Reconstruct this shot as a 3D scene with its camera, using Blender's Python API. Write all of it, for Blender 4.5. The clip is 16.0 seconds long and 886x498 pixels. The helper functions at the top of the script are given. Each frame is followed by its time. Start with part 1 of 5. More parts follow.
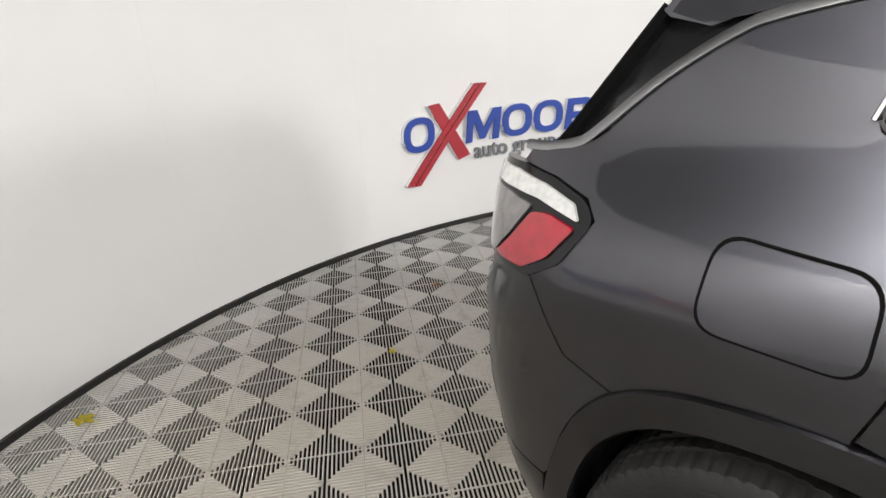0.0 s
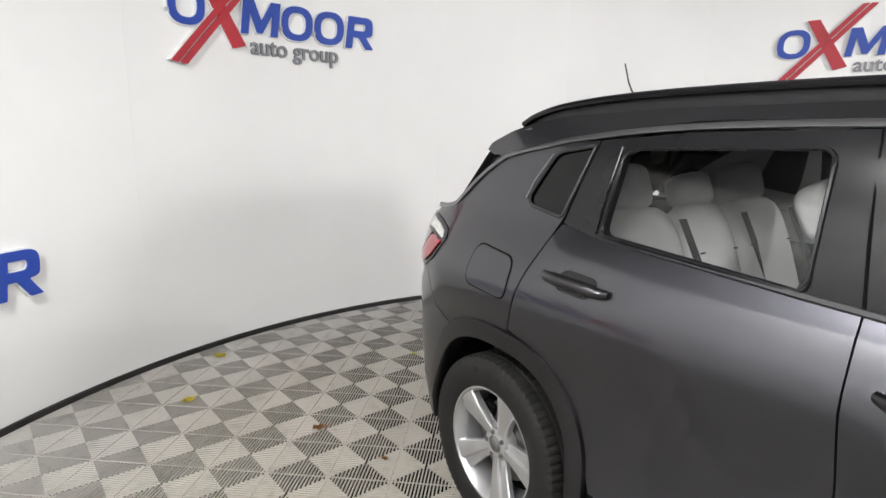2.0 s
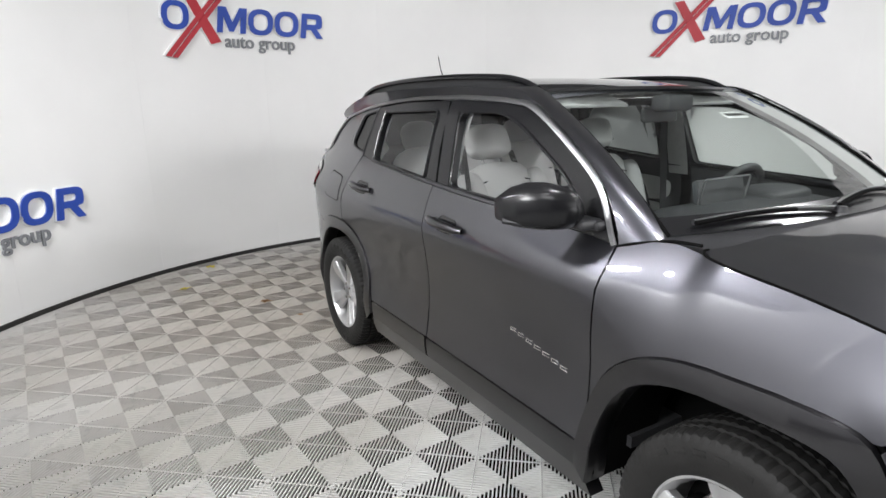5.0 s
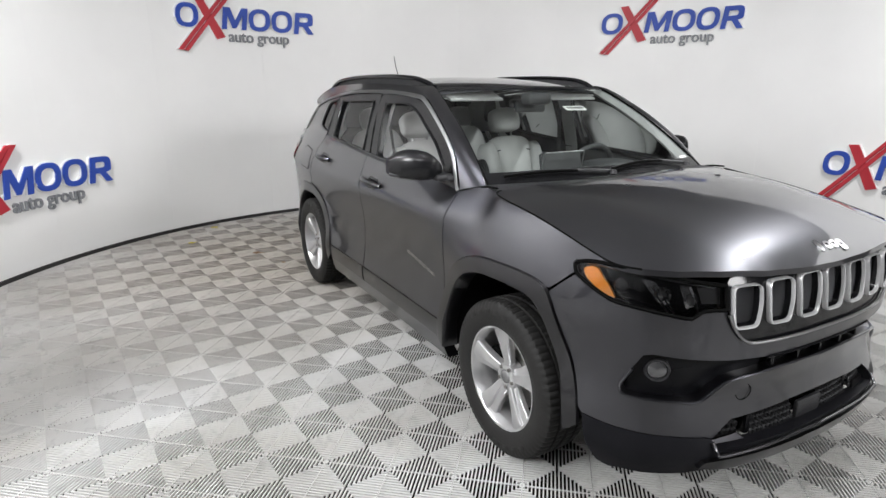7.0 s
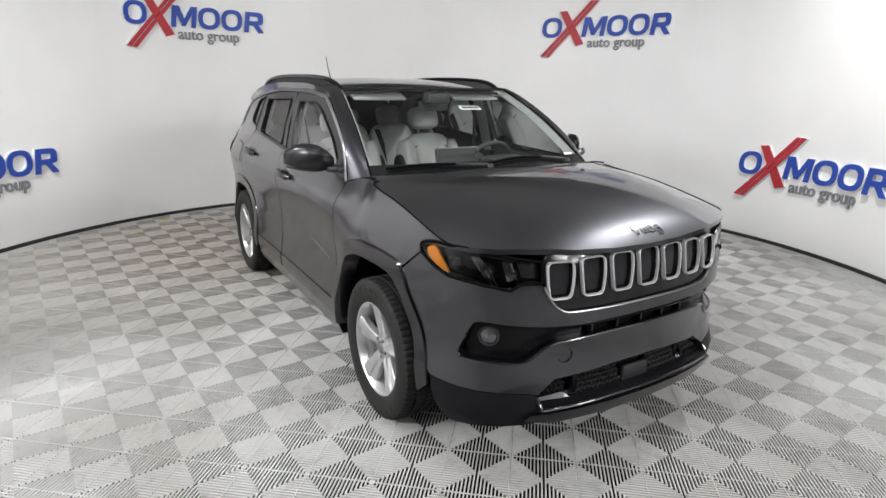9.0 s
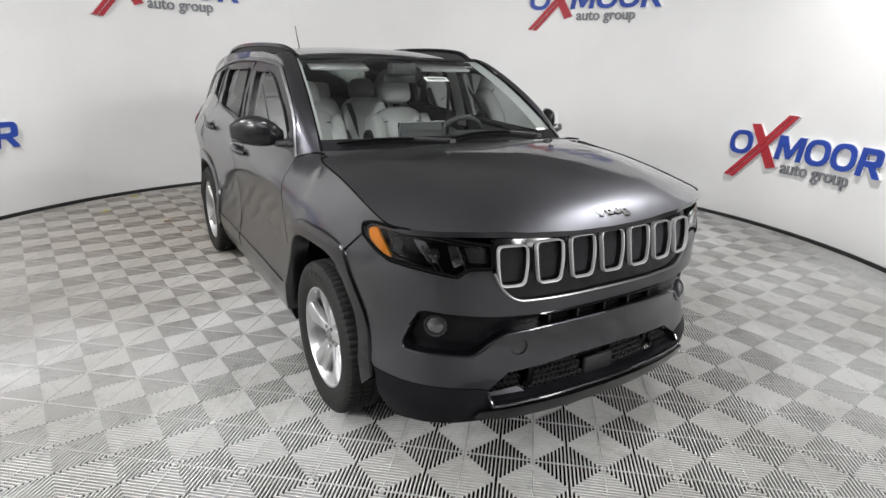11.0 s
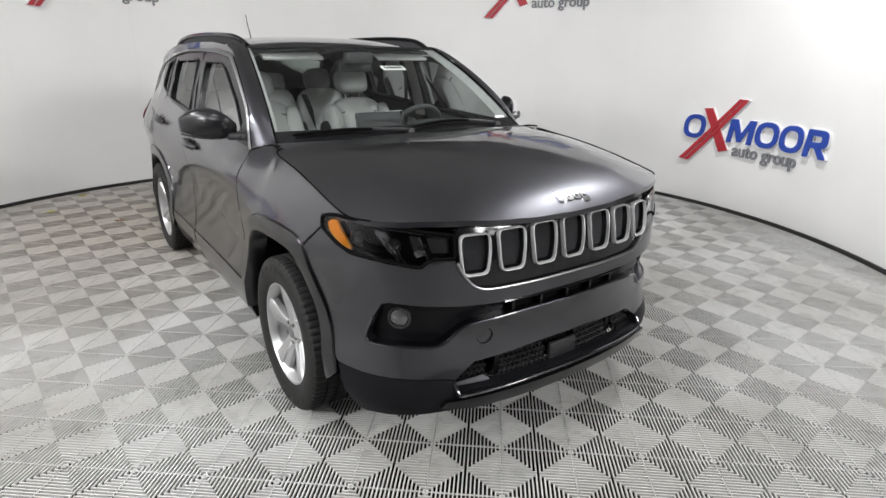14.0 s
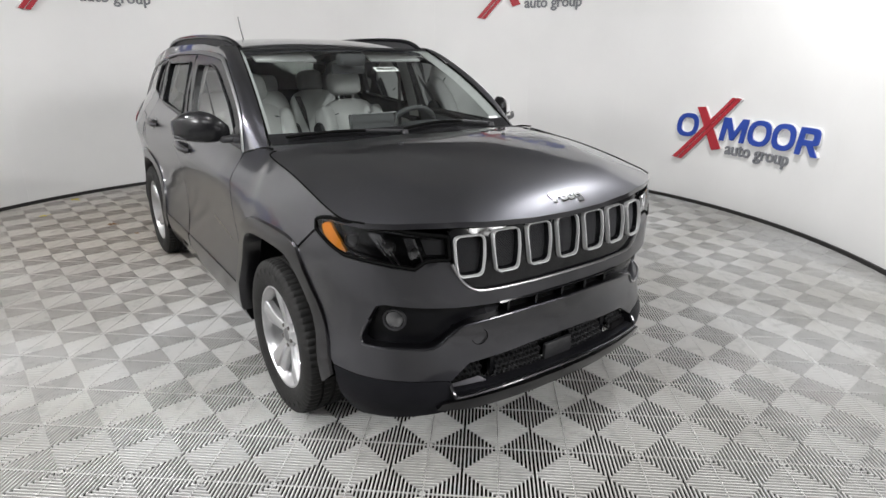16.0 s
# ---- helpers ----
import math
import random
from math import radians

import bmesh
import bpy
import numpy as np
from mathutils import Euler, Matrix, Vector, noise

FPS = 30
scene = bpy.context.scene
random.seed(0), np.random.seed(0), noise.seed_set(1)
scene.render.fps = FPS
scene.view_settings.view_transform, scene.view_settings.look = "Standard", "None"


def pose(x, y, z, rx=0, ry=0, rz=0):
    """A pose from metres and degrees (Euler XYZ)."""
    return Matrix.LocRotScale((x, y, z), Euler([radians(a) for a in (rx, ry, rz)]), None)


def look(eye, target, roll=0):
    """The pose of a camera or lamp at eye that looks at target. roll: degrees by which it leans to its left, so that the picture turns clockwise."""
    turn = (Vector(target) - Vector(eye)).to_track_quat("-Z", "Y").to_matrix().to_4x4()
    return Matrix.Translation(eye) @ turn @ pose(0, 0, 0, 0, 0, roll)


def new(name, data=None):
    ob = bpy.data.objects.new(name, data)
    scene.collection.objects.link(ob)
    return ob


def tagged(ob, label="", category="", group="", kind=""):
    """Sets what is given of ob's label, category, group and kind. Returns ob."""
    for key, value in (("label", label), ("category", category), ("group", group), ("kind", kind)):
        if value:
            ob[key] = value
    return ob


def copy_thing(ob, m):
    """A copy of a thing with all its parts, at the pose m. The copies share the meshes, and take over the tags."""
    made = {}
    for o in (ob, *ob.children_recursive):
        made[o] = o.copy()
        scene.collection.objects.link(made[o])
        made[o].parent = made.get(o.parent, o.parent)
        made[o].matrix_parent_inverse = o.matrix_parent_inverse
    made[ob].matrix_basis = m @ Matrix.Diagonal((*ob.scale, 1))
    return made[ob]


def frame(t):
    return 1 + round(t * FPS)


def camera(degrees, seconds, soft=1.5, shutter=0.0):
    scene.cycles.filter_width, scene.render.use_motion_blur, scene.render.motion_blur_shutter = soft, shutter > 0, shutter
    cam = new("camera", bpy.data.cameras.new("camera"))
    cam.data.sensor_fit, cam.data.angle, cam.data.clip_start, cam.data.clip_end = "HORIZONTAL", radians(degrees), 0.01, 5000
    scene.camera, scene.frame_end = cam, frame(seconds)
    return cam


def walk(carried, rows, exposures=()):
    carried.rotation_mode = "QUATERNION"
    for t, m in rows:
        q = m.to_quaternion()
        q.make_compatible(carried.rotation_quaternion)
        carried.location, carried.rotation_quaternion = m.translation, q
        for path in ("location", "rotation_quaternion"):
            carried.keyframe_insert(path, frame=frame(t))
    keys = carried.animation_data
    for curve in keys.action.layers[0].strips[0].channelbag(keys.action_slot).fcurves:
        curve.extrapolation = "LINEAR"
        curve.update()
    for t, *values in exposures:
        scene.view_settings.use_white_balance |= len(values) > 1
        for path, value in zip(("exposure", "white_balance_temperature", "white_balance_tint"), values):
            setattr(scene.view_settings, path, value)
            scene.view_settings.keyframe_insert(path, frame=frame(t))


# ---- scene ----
cam = camera(74.8, 16.0)
# seconds, eye, a point two metres ahead, roll
PATH = [
    (0, (-1.176, -1.750, 1.438), (-2.438, -0.372, 0.725), -3.88),
    (0.5, (-0.844, -1.870, 1.448), (-2.295, -0.637, 0.835), -2.15),
    (1, (-0.466, -1.948, 1.451), (-2.020, -0.813, 0.905), -0.56),
    (1.5, (-0.088, -2.026, 1.466), (-1.698, -0.923, 1.030), 1.60),
    (2, (0.242, -2.110, 1.489), (-1.387, -1.016, 1.105), 0.63),
    (2.5, (0.532, -2.132, 1.521), (-1.117, -1.079, 1.106), 0.39),
    (3, (0.856, -2.053, 1.510), (-0.850, -1.103, 1.077), 0.34),
    (3.5, (1.147, -2.101, 1.511), (-0.602, -1.229, 1.088), -0.79),
    (4, (1.517, -2.218, 1.524), (-0.215, -1.312, 1.101), -2.57),
    (4.5, (1.792, -2.141, 1.520), (0.121, -1.148, 1.050), -1.88),
    (5, (2.033, -2.083, 1.511), (0.365, -1.098, 1.016), -0.83),
    (7.5, (3.384, -2.187, 1.579), (1.714, -1.232, 1.032), 0.44),
    (8, (3.530, -2.159, 1.595), (1.883, -1.154, 1.066), 0.89),
    (8.5, (3.624, -2.036, 1.591), (1.975, -1.028, 1.076), 0.66),
    (9, (3.678, -1.902, 1.577), (2.032, -0.906, 1.031), 0.99),
    (11.5, (3.592, -1.617, 1.528), (1.980, -0.623, 0.886), 1.23),
    (12, (3.578, -1.618, 1.523), (1.993, -0.603, 0.848), 0.78),
    (12.5, (3.581, -1.620, 1.519), (2.025, -0.564, 0.838), 0.65),
    (13, (3.589, -1.613, 1.520), (2.038, -0.536, 0.861), 0.67),
    (13.5, (3.594, -1.607, 1.520), (2.043, -0.522, 0.874), 0.60),
    (14, (3.600, -1.609, 1.525), (2.051, -0.518, 0.884), 0.72),
    (14.5, (3.605, -1.608, 1.526), (2.057, -0.512, 0.892), 0.79),
    (15, (3.600, -1.609, 1.529), (2.054, -0.508, 0.898), 0.80),
    (15.5, (3.600, -1.607, 1.528), (2.057, -0.502, 0.897), 0.61),
    (16, (3.600, -1.605, 1.529), (2.060, -0.501, 0.889), 0.33),
]
# the phone's own exposure and white balance drift a little on the way
walk(cam, [(t, look(eye, target, roll)) for t, eye, target, roll in PATH],
     [(0.0, 0.50, 6680, 10), (2.0, 0.43, 6540, 10), (4.5, 0.33, 6380, 10), (8.0, 0.17, 6430, 10), (12.0, 0.14, 6470, 10), (16.0, 0.14, 6470, 10)])
# ---------------------------------------------------------------- light
world = bpy.data.worlds.new("world")
scene.world = world
world.use_nodes = True
world.node_tree.nodes["Background"].inputs[0].default_value = (0.9, 0.95, 1.0, 1)
world.node_tree.nodes["Background"].inputs[1].default_value = 0.02
BOOTH = (-0.20, 0.22)      # middle of the round booth
RADIUS = 4.0
HEIGHT = 3.7
WALL_TOP = 2.9


def added_area_lamp(x, y, z, sx, sy, watts, colour=(1.0, 0.985, 0.965), target=None):
    data = bpy.data.lights.new("panel_light", "AREA")
    data.shape, data.size, data.size_y, data.energy, data.color = "RECTANGLE", sx, sy, watts, colour
    ob = new("panel_light", data)
    ob.matrix_world = look((x, y, z), target or (x, y + 0.001, 0))
    return ob


# round lamps under the ceiling light the white booth
for lamp_x, lamp_y, watts in ((1.50, -1.00, 34), (1.50, 2.60, 80), (0.70, -4.00, 56), (-0.85, -3.25, 94), (3.20, 0.90, 8), (2.10, -2.60, 10), (1.60, -5.60, 40)):
    bulb = bpy.data.lights.new("ceiling_lamp", "AREA")
    bulb.shape, bulb.size, bulb.energy, bulb.color = "DISK", 0.26, watts, (1.0, 1.0, 1.0)
    new("ceiling_lamp", bulb).matrix_world = look((lamp_x, lamp_y, HEIGHT - 0.26), (lamp_x, lamp_y + 0.001, 0))
# added area lights out of view: two for rib contrast, two for wall shadow
added_area_lamp(3.9, -4.0, 3.6, 1.6, 0.8, 52, (1.0, 1.0, 1.0), (-0.6, -0.4, 0.0))
added_area_lamp(1.8, -6.5, 3.2, 1.6, 0.8, 190, (1.0, 1.0, 1.0), (-3.2, -1.2, 0.5))
added_area_lamp(7.5, 2.4, 2.1, 1.2, 0.8, 46, (1.0, 0.99, 0.98), (-2.0, -0.5, 1.2))
added_area_lamp(7.2, 1.9, 3.2, 1.5, 0.9, 205, (1.0, 0.99, 0.98), (-2.0, -0.4, 1.0))

# ---------------------------------------------------------------- materials


def material(name, colour, rough=0.5, metal=0.0, coat=0.0, vary=0.0, scale=8.0, bump=0.0, bump_scale=60.0, spec=0.5, **more):
    m = bpy.data.materials.new(name)
    m.use_nodes = True
    nodes, links = m.node_tree.nodes, m.node_tree.links
    b = nodes["Principled BSDF"]
    b.inputs["Base Color"].default_value = (*colour, 1)
    b.inputs["Roughness"].default_value = rough
    b.inputs["Metallic"].default_value = metal
    b.inputs["Coat Weight"].default_value = coat
    b.inputs["Coat Roughness"].default_value = 0.015
    b.inputs["Specular IOR Level"].default_value = spec
    for key, value in more.items():
        b.inputs[key.replace("_", " ")].default_value = value
    coords = nodes.new("ShaderNodeTexCoord")
    if vary:
        tex = nodes.new("ShaderNodeTexNoise")
        tex.inputs["Scale"].default_value, tex.inputs["Detail"].default_value = scale, 6
        links.new(coords.outputs["Object"], tex.inputs["Vector"])
        ramp = nodes.new("ShaderNodeMapRange")
        ramp.inputs["From Min"].default_value, ramp.inputs["From Max"].default_value = 0.3, 0.7
        ramp.inputs["To Min"].default_value, ramp.inputs["To Max"].default_value = 1 - vary, 1 + vary
        links.new(tex.outputs["Fac"], ramp.inputs["Value"])
        mix = nodes.new("ShaderNodeMix")
        mix.data_type, mix.blend_type = "RGBA", "MULTIPLY"
        mix.inputs["Factor"].default_value = 1
        mix.inputs[6].default_value = (*colour, 1)
        links.new(ramp.outputs["Result"], mix.inputs[7])
        links.new(mix.outputs[2], b.inputs["Base Color"])
        wear = nodes.new("ShaderNodeMapRange")
        wear.inputs["To Min"].default_value, wear.inputs["To Max"].default_value = max(0.02, rough * (1 - vary)), min(1, rough * (1 + vary))
        links.new(tex.outputs["Fac"], wear.inputs["Value"])
        links.new(wear.outputs["Result"], b.inputs["Roughness"])
    if bump:
        fine = nodes.new("ShaderNodeTexNoise")
        fine.inputs["Scale"].default_value, fine.inputs["Detail"].default_value = bump_scale, 4
        links.new(coords.outputs["Object"], fine.inputs["Vector"])
        node = nodes.new("ShaderNodeBump")
        node.inputs["Strength"].default_value, node.inputs["Distance"].default_value = bump, 0.004
        links.new(fine.outputs["Fac"], node.inputs["Height"])
        links.new(node.outputs["Normal"], b.inputs["Normal"])
    return m


PAINT = material("grey_metallic_paint", (0.074, 0.074, 0.084), 0.34, 1.0, 1.0, 0.04, 3.0)
FILM = material("black_pillar_film", (0.010, 0.010, 0.011), 0.22, 0, 0, 0.1, 8, spec=0.3)
PIANO = material("satin_black_mirror_shell", (0.009, 0.009, 0.010), 0.24, 0, 0, 0.05, 10, spec=0.4)
GLOSS = material("gloss_black", (0.007, 0.007, 0.008), 0.10, 0, 0, spec=0.4)
PLASTIC = material("textured_black_plastic", (0.022, 0.022, 0.024), 0.48, 0, 0, 0.15, 20, 0.25, 400)
LOWER = material("black_bumper_plastic", (0.005, 0.005, 0.006), 0.26, 0, 0, 0.12, 9, spec=0.15)
CLADDING = material("dark_grey_moulded_plastic", (0.009, 0.009, 0.011), 0.42, 0, 0, 0.12, 12, 0.15, 300, spec=0.1)
# darker body paint: flares, cladding and sills carry their dim reflections in the colour
DARKGREY = material("dark_grey_trim_paint", (0.046, 0.045, 0.049), 0.34, 1.0, 0.8, 0.06, 5)
BLACK = material("unlit_black", (0.004, 0.004, 0.004), 0.9, spec=0.05)
RUBBER = material("tyre_rubber", (0.015, 0.0145, 0.014), 0.62, 0, 0, 0.2, 14, 0.3, 160, spec=0.25)
ALLOY = material("silver_alloy", (0.58, 0.58, 0.585), 0.32, 0.8, 0.4, 0.05, 12)
CHROME = material("bright_chrome", (0.78, 0.78, 0.79), 0.10, 1.0)
SILVER = material("bright_silver_trim", (0.80, 0.80, 0.805), 0.26, 0.45, 0.5, 0.04, 20)
SATIN = material("satin_chrome", (0.33, 0.33, 0.335), 0.36, 1.0)
REFLECTOR = material("lamp_reflector", (0.30, 0.30, 0.31), 0.22, 0.8)
STEEL = material("brake_steel", (0.25, 0.24, 0.23), 0.4, 0.9, 0, 0.2, 30)
SEAT = material("light_grey_leather", (0.45, 0.45, 0.446), 0.5, 0, 0, 0.07, 7, 0.25, 220)
HEADREST = material("dark_grey_leather", (0.30, 0.30, 0.30), 0.5, 0, 0, 0.07, 7, 0.25, 220)
SEATSIDE = material("black_cloth", (0.02, 0.02, 0.022), 0.85, 0, 0, 0.2, 60, 0.4, 500)
TRIM = material("dark_interior_plastic", (0.03, 0.031, 0.033), 0.6, 0, 0, 0.12, 14, 0.3, 300)
LINER = material("grey_headliner_cloth", (0.42, 0.42, 0.415), 0.9, 0, 0, 0.08, 25, 0.3, 500)
WHITE = material("white_paper", (0.82, 0.82, 0.80), 0.6)
INK = material("black_ink", (0.03, 0.03, 0.03), 0.6)
AMBER = material("amber_lens", (0.62, 0.22, 0.015), 0.12, 0, 1.0, 0.1, 30)
RED = material("red_lens", (0.30, 0.004, 0.016), 0.12, 0, 1.0, 0.15, 35)
SMOKELENS = material("smoked_inner_lens", (0.20, 0.19, 0.19), 0.10, 0.4, 1.0, 0.2, 40)
CLEARLENS = material("ribbed_white_lens", (0.62, 0.62, 0.60), 0.12, 0.3, 1.0, 0.15, 60)
SCREEN = material("screen_glass", (0.05, 0.055, 0.06), 0.12, 0, 0.5)


def glass(name, tint, dark=0.0):
    m = bpy.data.materials.new(name)
    m.use_nodes = True
    nodes, links = m.node_tree.nodes, m.node_tree.links
    nodes.remove(nodes["Principled BSDF"])
    clear = nodes.new("ShaderNodeBsdfTransparent")
    clear.inputs["Color"].default_value = (*tint, 1)
    shine = nodes.new("ShaderNodeBsdfGlossy")
    shine.inputs["Roughness"].default_value = 0.02
    fresnel = nodes.new("ShaderNodeFresnel")
    fresnel.inputs["IOR"].default_value = 1.5
    mix = nodes.new("ShaderNodeMixShader")
    links.new(fresnel.outputs[0], mix.inputs[0])
    links.new(clear.outputs[0], mix.inputs[1])
    links.new(shine.outputs[0], mix.inputs[2])
    links.new(mix.outputs[0], nodes["Material Output"].inputs["Surface"])
    return m


GLASS = glass("windscreen_glass", (0.80, 0.86, 0.83))
MIDTINT = glass("rear_window_glass", (0.46, 0.50, 0.48))
SIDEGLASS = glass("side_window_glass", (0.92, 0.94, 0.93))
TINTED = glass("dark_tinted_glass", (0.10, 0.105, 0.11))
LENS = glass("clear_lens", (0.97, 0.97, 0.975))


def wall_material():
    m = material("white_booth_paint", (0.83, 0.825, 0.815), 0.42, vary=0.025, scale=1.3, bump=0.12, bump_scale=5)
    return m


WALLPAINT = wall_material()
CEILING = material("grey_ceiling_paint", (0.42, 0.42, 0.42), 0.8, vary=0.03, scale=2)
# tones for added walls out of view, set by what the car should reflect
LIGHTUNSEEN = material("light_unseen_wall", (0.50, 0.50, 0.50), 0.8, vary=0.06, scale=1)
DARKUNSEEN = material("dark_unseen_wall", (0.035, 0.035, 0.036), 0.8, vary=0.06, scale=1)
OUTER = material("grey_unseen_wall", (0.12, 0.12, 0.12), 0.8, vary=0.06, scale=1)
SKIRT = material("black_rubber_skirting", (0.018, 0.017, 0.016), 0.6, vary=0.3, scale=9)
BLUE = material("blue_sign_face", (0.018, 0.06, 0.36), 0.5, 0, 0.0, 0.12, 2.0)
SIGNRED = material("red_sign_face", (0.42, 0.022, 0.035), 0.5, 0, 0.0, 0.1, 3.0)
SIGNGREY = material("grey_sign_face", (0.20, 0.205, 0.22), 0.4, 0, 0, 0.08, 6)
SIGNWHITE = material("white_sign_foam", (0.80, 0.80, 0.80), 0.5, 0, 0, 0.04, 12)
LEAFY = material("yellow_leaf", (0.55, 0.46, 0.05), 0.7, 0, 0, 0.2, 40)
LEAFB = material("brown_leaf", (0.26, 0.13, 0.05), 0.8, 0, 0, 0.25, 40)


def tile_material():
    """Light grey moulded plastic, scuffed, with brown dirt trodden in behind the car."""
    m = bpy.data.materials.new("grey_floor_tile")
    m.use_nodes = True
    nodes, links = m.node_tree.nodes, m.node_tree.links
    b = nodes["Principled BSDF"]
    geo = nodes.new("ShaderNodeNewGeometry")
    info = nodes.new("ShaderNodeObjectInfo")
    big = nodes.new("ShaderNodeTexNoise")
    big.inputs["Scale"].default_value, big.inputs["Detail"].default_value = 0.9, 8
    fine = nodes.new("ShaderNodeTexNoise")
    fine.inputs["Scale"].default_value, fine.inputs["Detail"].default_value, fine.inputs["Distortion"].default_value = 9, 8, 1.6
    links.new(geo.outputs["Position"], big.inputs["Vector"])
    links.new(geo.outputs["Position"], fine.inputs["Vector"])
    ramp = nodes.new("ShaderNodeValToRGB")
    ramp.color_ramp.elements[0].position, ramp.color_ramp.elements[1].position = 0.38, 0.62
    ramp.color_ramp.elements[0].color = (0.43, 0.421, 0.400, 1)
    ramp.color_ramp.elements[1].color = (0.55, 0.548, 0.541, 1)
    links.new(big.outputs["Fac"], ramp.inputs["Fac"])
    scuff = nodes.new("ShaderNodeMapRange")
    for key, value in (("From Min", 0.34), ("From Max", 0.46), ("To Min", 0.86), ("To Max", 1.0)):
        scuff.inputs[key].default_value = value
    links.new(fine.outputs["Fac"], scuff.inputs["Value"])
    each = nodes.new("ShaderNodeMapRange")
    each.inputs["To Min"].default_value, each.inputs["To Max"].default_value = 0.96, 1.03
    links.new(info.outputs["Random"], each.inputs["Value"])
    mud = nodes.new("ShaderNodeVectorMath")
    mud.operation = "DISTANCE"
    mud.inputs[1].default_value = (-2.3, -0.9, 0)
    links.new(geo.outputs["Position"], mud.inputs[0])
    reach = nodes.new("ShaderNodeMapRange")
    for key, value in (("From Min", 0.6), ("From Max", 2.6), ("To Min", 0.75), ("To Max", 0.0)):
        reach.inputs[key].default_value = value
    links.new(mud.outputs["Value"], reach.inputs["Value"])
    brown = nodes.new("ShaderNodeMix")
    brown.data_type = "RGBA"
    brown.inputs[7].default_value = (0.44, 0.40, 0.34, 1)
    links.new(reach.outputs[0], brown.inputs["Factor"])
    links.new(ramp.outputs[0], brown.inputs[6])
    prod = nodes.new("ShaderNodeMath")
    prod.operation = "MULTIPLY"
    links.new(scuff.outputs[0], prod.inputs[0])
    links.new(each.outputs[0], prod.inputs[1])
    mix = nodes.new("ShaderNodeMix")
    mix.data_type, mix.blend_type = "RGBA", "MULTIPLY"
    mix.inputs["Factor"].default_value = 1
    links.new(brown.outputs[2], mix.inputs[6])
    links.new(prod.outputs[0], mix.inputs[7])
    links.new(mix.outputs[2], b.inputs["Base Color"])
    b.inputs["Roughness"].default_value = 0.6
    b.inputs["Specular IOR Level"].default_value = 0.2
    return m


TILE = tile_material()
UNDER = material("dirty_subfloor", (0.012, 0.011, 0.010), 1.0, vary=0.4, scale=5, spec=0.0)

# ---------------------------------------------------------------- building helpers


def finish(name, bm, mat, parent=None, label="", smooth=True, angle=35):
    me = bpy.data.meshes.new(name)
    if smooth:
        limit = radians(angle)
        for f in bm.faces:
            f.smooth = True
        for e in bm.edges:
            if len(e.link_faces) == 2 and e.calc_face_angle(0) > limit:
                e.smooth = False
    bm.to_mesh(me)
    bm.free()
    me.materials.append(mat)
    ob = new(name, me)
    if parent is not None:
        ob.parent = parent
    if label:
        ob["label"] = label
    return ob


def part(name, bm, mat, parent, label="", smooth=True, angle=35):
    return finish(name, bm, mat, parent, label, smooth, angle)


def thing(name, label, category, m=None, group=""):
    ob = new(name)
    ob.empty_display_size = 0.1
    if m is not None:
        ob.matrix_world = m
    return tagged(ob, label, category, group)


def mesh_of(vertices, faces):
    bm = bmesh.new()
    vs = [bm.verts.new(v) for v in vertices]
    for f in faces:
        try:
            bm.faces.new([vs[i] for i in f])
        except ValueError:
            pass
    return bm


def box(size, at=(0, 0, 0), bevel=0.0, turn=None, segments=2):
    bm = bmesh.new()
    bmesh.ops.create_cube(bm, size=1)
    bmesh.ops.scale(bm, vec=size, verts=bm.verts)
    if bevel:
        bmesh.ops.bevel(bm, geom=bm.edges[:], offset=bevel, segments=segments, profile=0.5, affect="EDGES")
    bmesh.ops.transform(bm, matrix=(Matrix.Translation(at) @ (turn or Matrix())), verts=bm.verts)
    return bm


def join(*parts):
    out = bmesh.new()
    for bm in parts:
        me = bpy.data.meshes.new("part")
        bm.to_mesh(me)
        out.from_mesh(me)
        bpy.data.meshes.remove(me)
        bm.free()
    return out


def lathe(profile, steps=64, axis="y"):
    """Turns (radius, along) points round an axis."""
    vs, fs, n = [], [], len(profile)
    for i in range(steps):
        a = 2 * math.pi * i / steps
        for r, h in profile:
            vs.append((r * math.cos(a), h, r * math.sin(a)) if axis == "y" else (r * math.cos(a), r * math.sin(a), h))
    for i in range(steps):
        j = (i + 1) % steps
        for k in range(n - 1):
            fs.append((i * n + k, i * n + k + 1, j * n + k + 1, j * n + k))
    bm = mesh_of(vs, fs)
    bmesh.ops.recalc_face_normals(bm, faces=bm.faces)
    return bm


def tube(points, radius, sides=8, closed=False, flat=1.0):
    """A bar along a line; flat squeezes it up and down."""
    pts = [Vector(p) for p in points]
    vs, fs, n = [], [], len(pts)
    for i, p in enumerate(pts):
        a, b = (pts[i - 1], pts[(i + 1) % n]) if closed else (pts[max(0, i - 1)], pts[min(n - 1, i + 1)])
        ahead = (b - a).normalized()
        side = ahead.cross(Vector((0, 0, 1)))
        side = side.normalized() if side.length > 1e-4 else Vector((1, 0, 0))
        up = side.cross(ahead)
        r = radius[i] if isinstance(radius, (list, tuple)) else radius
        for k in range(sides):
            t = 2 * math.pi * k / sides
            vs.append(p + side * (r * math.cos(t)) + up * (r * flat * math.sin(t)))
    for i in range(n if closed else n - 1):
        j = (i + 1) % n
        for k in range(sides):
            l = (k + 1) % sides
            fs.append((i * sides + k, i * sides + l, j * sides + l, j * sides + k))
    if not closed:
        fs += [tuple(range(sides))[::-1], tuple((n - 1) * sides + k for k in range(sides))]
    bm = mesh_of(vs, fs)
    bmesh.ops.recalc_face_normals(bm, faces=bm.faces)
    return bm


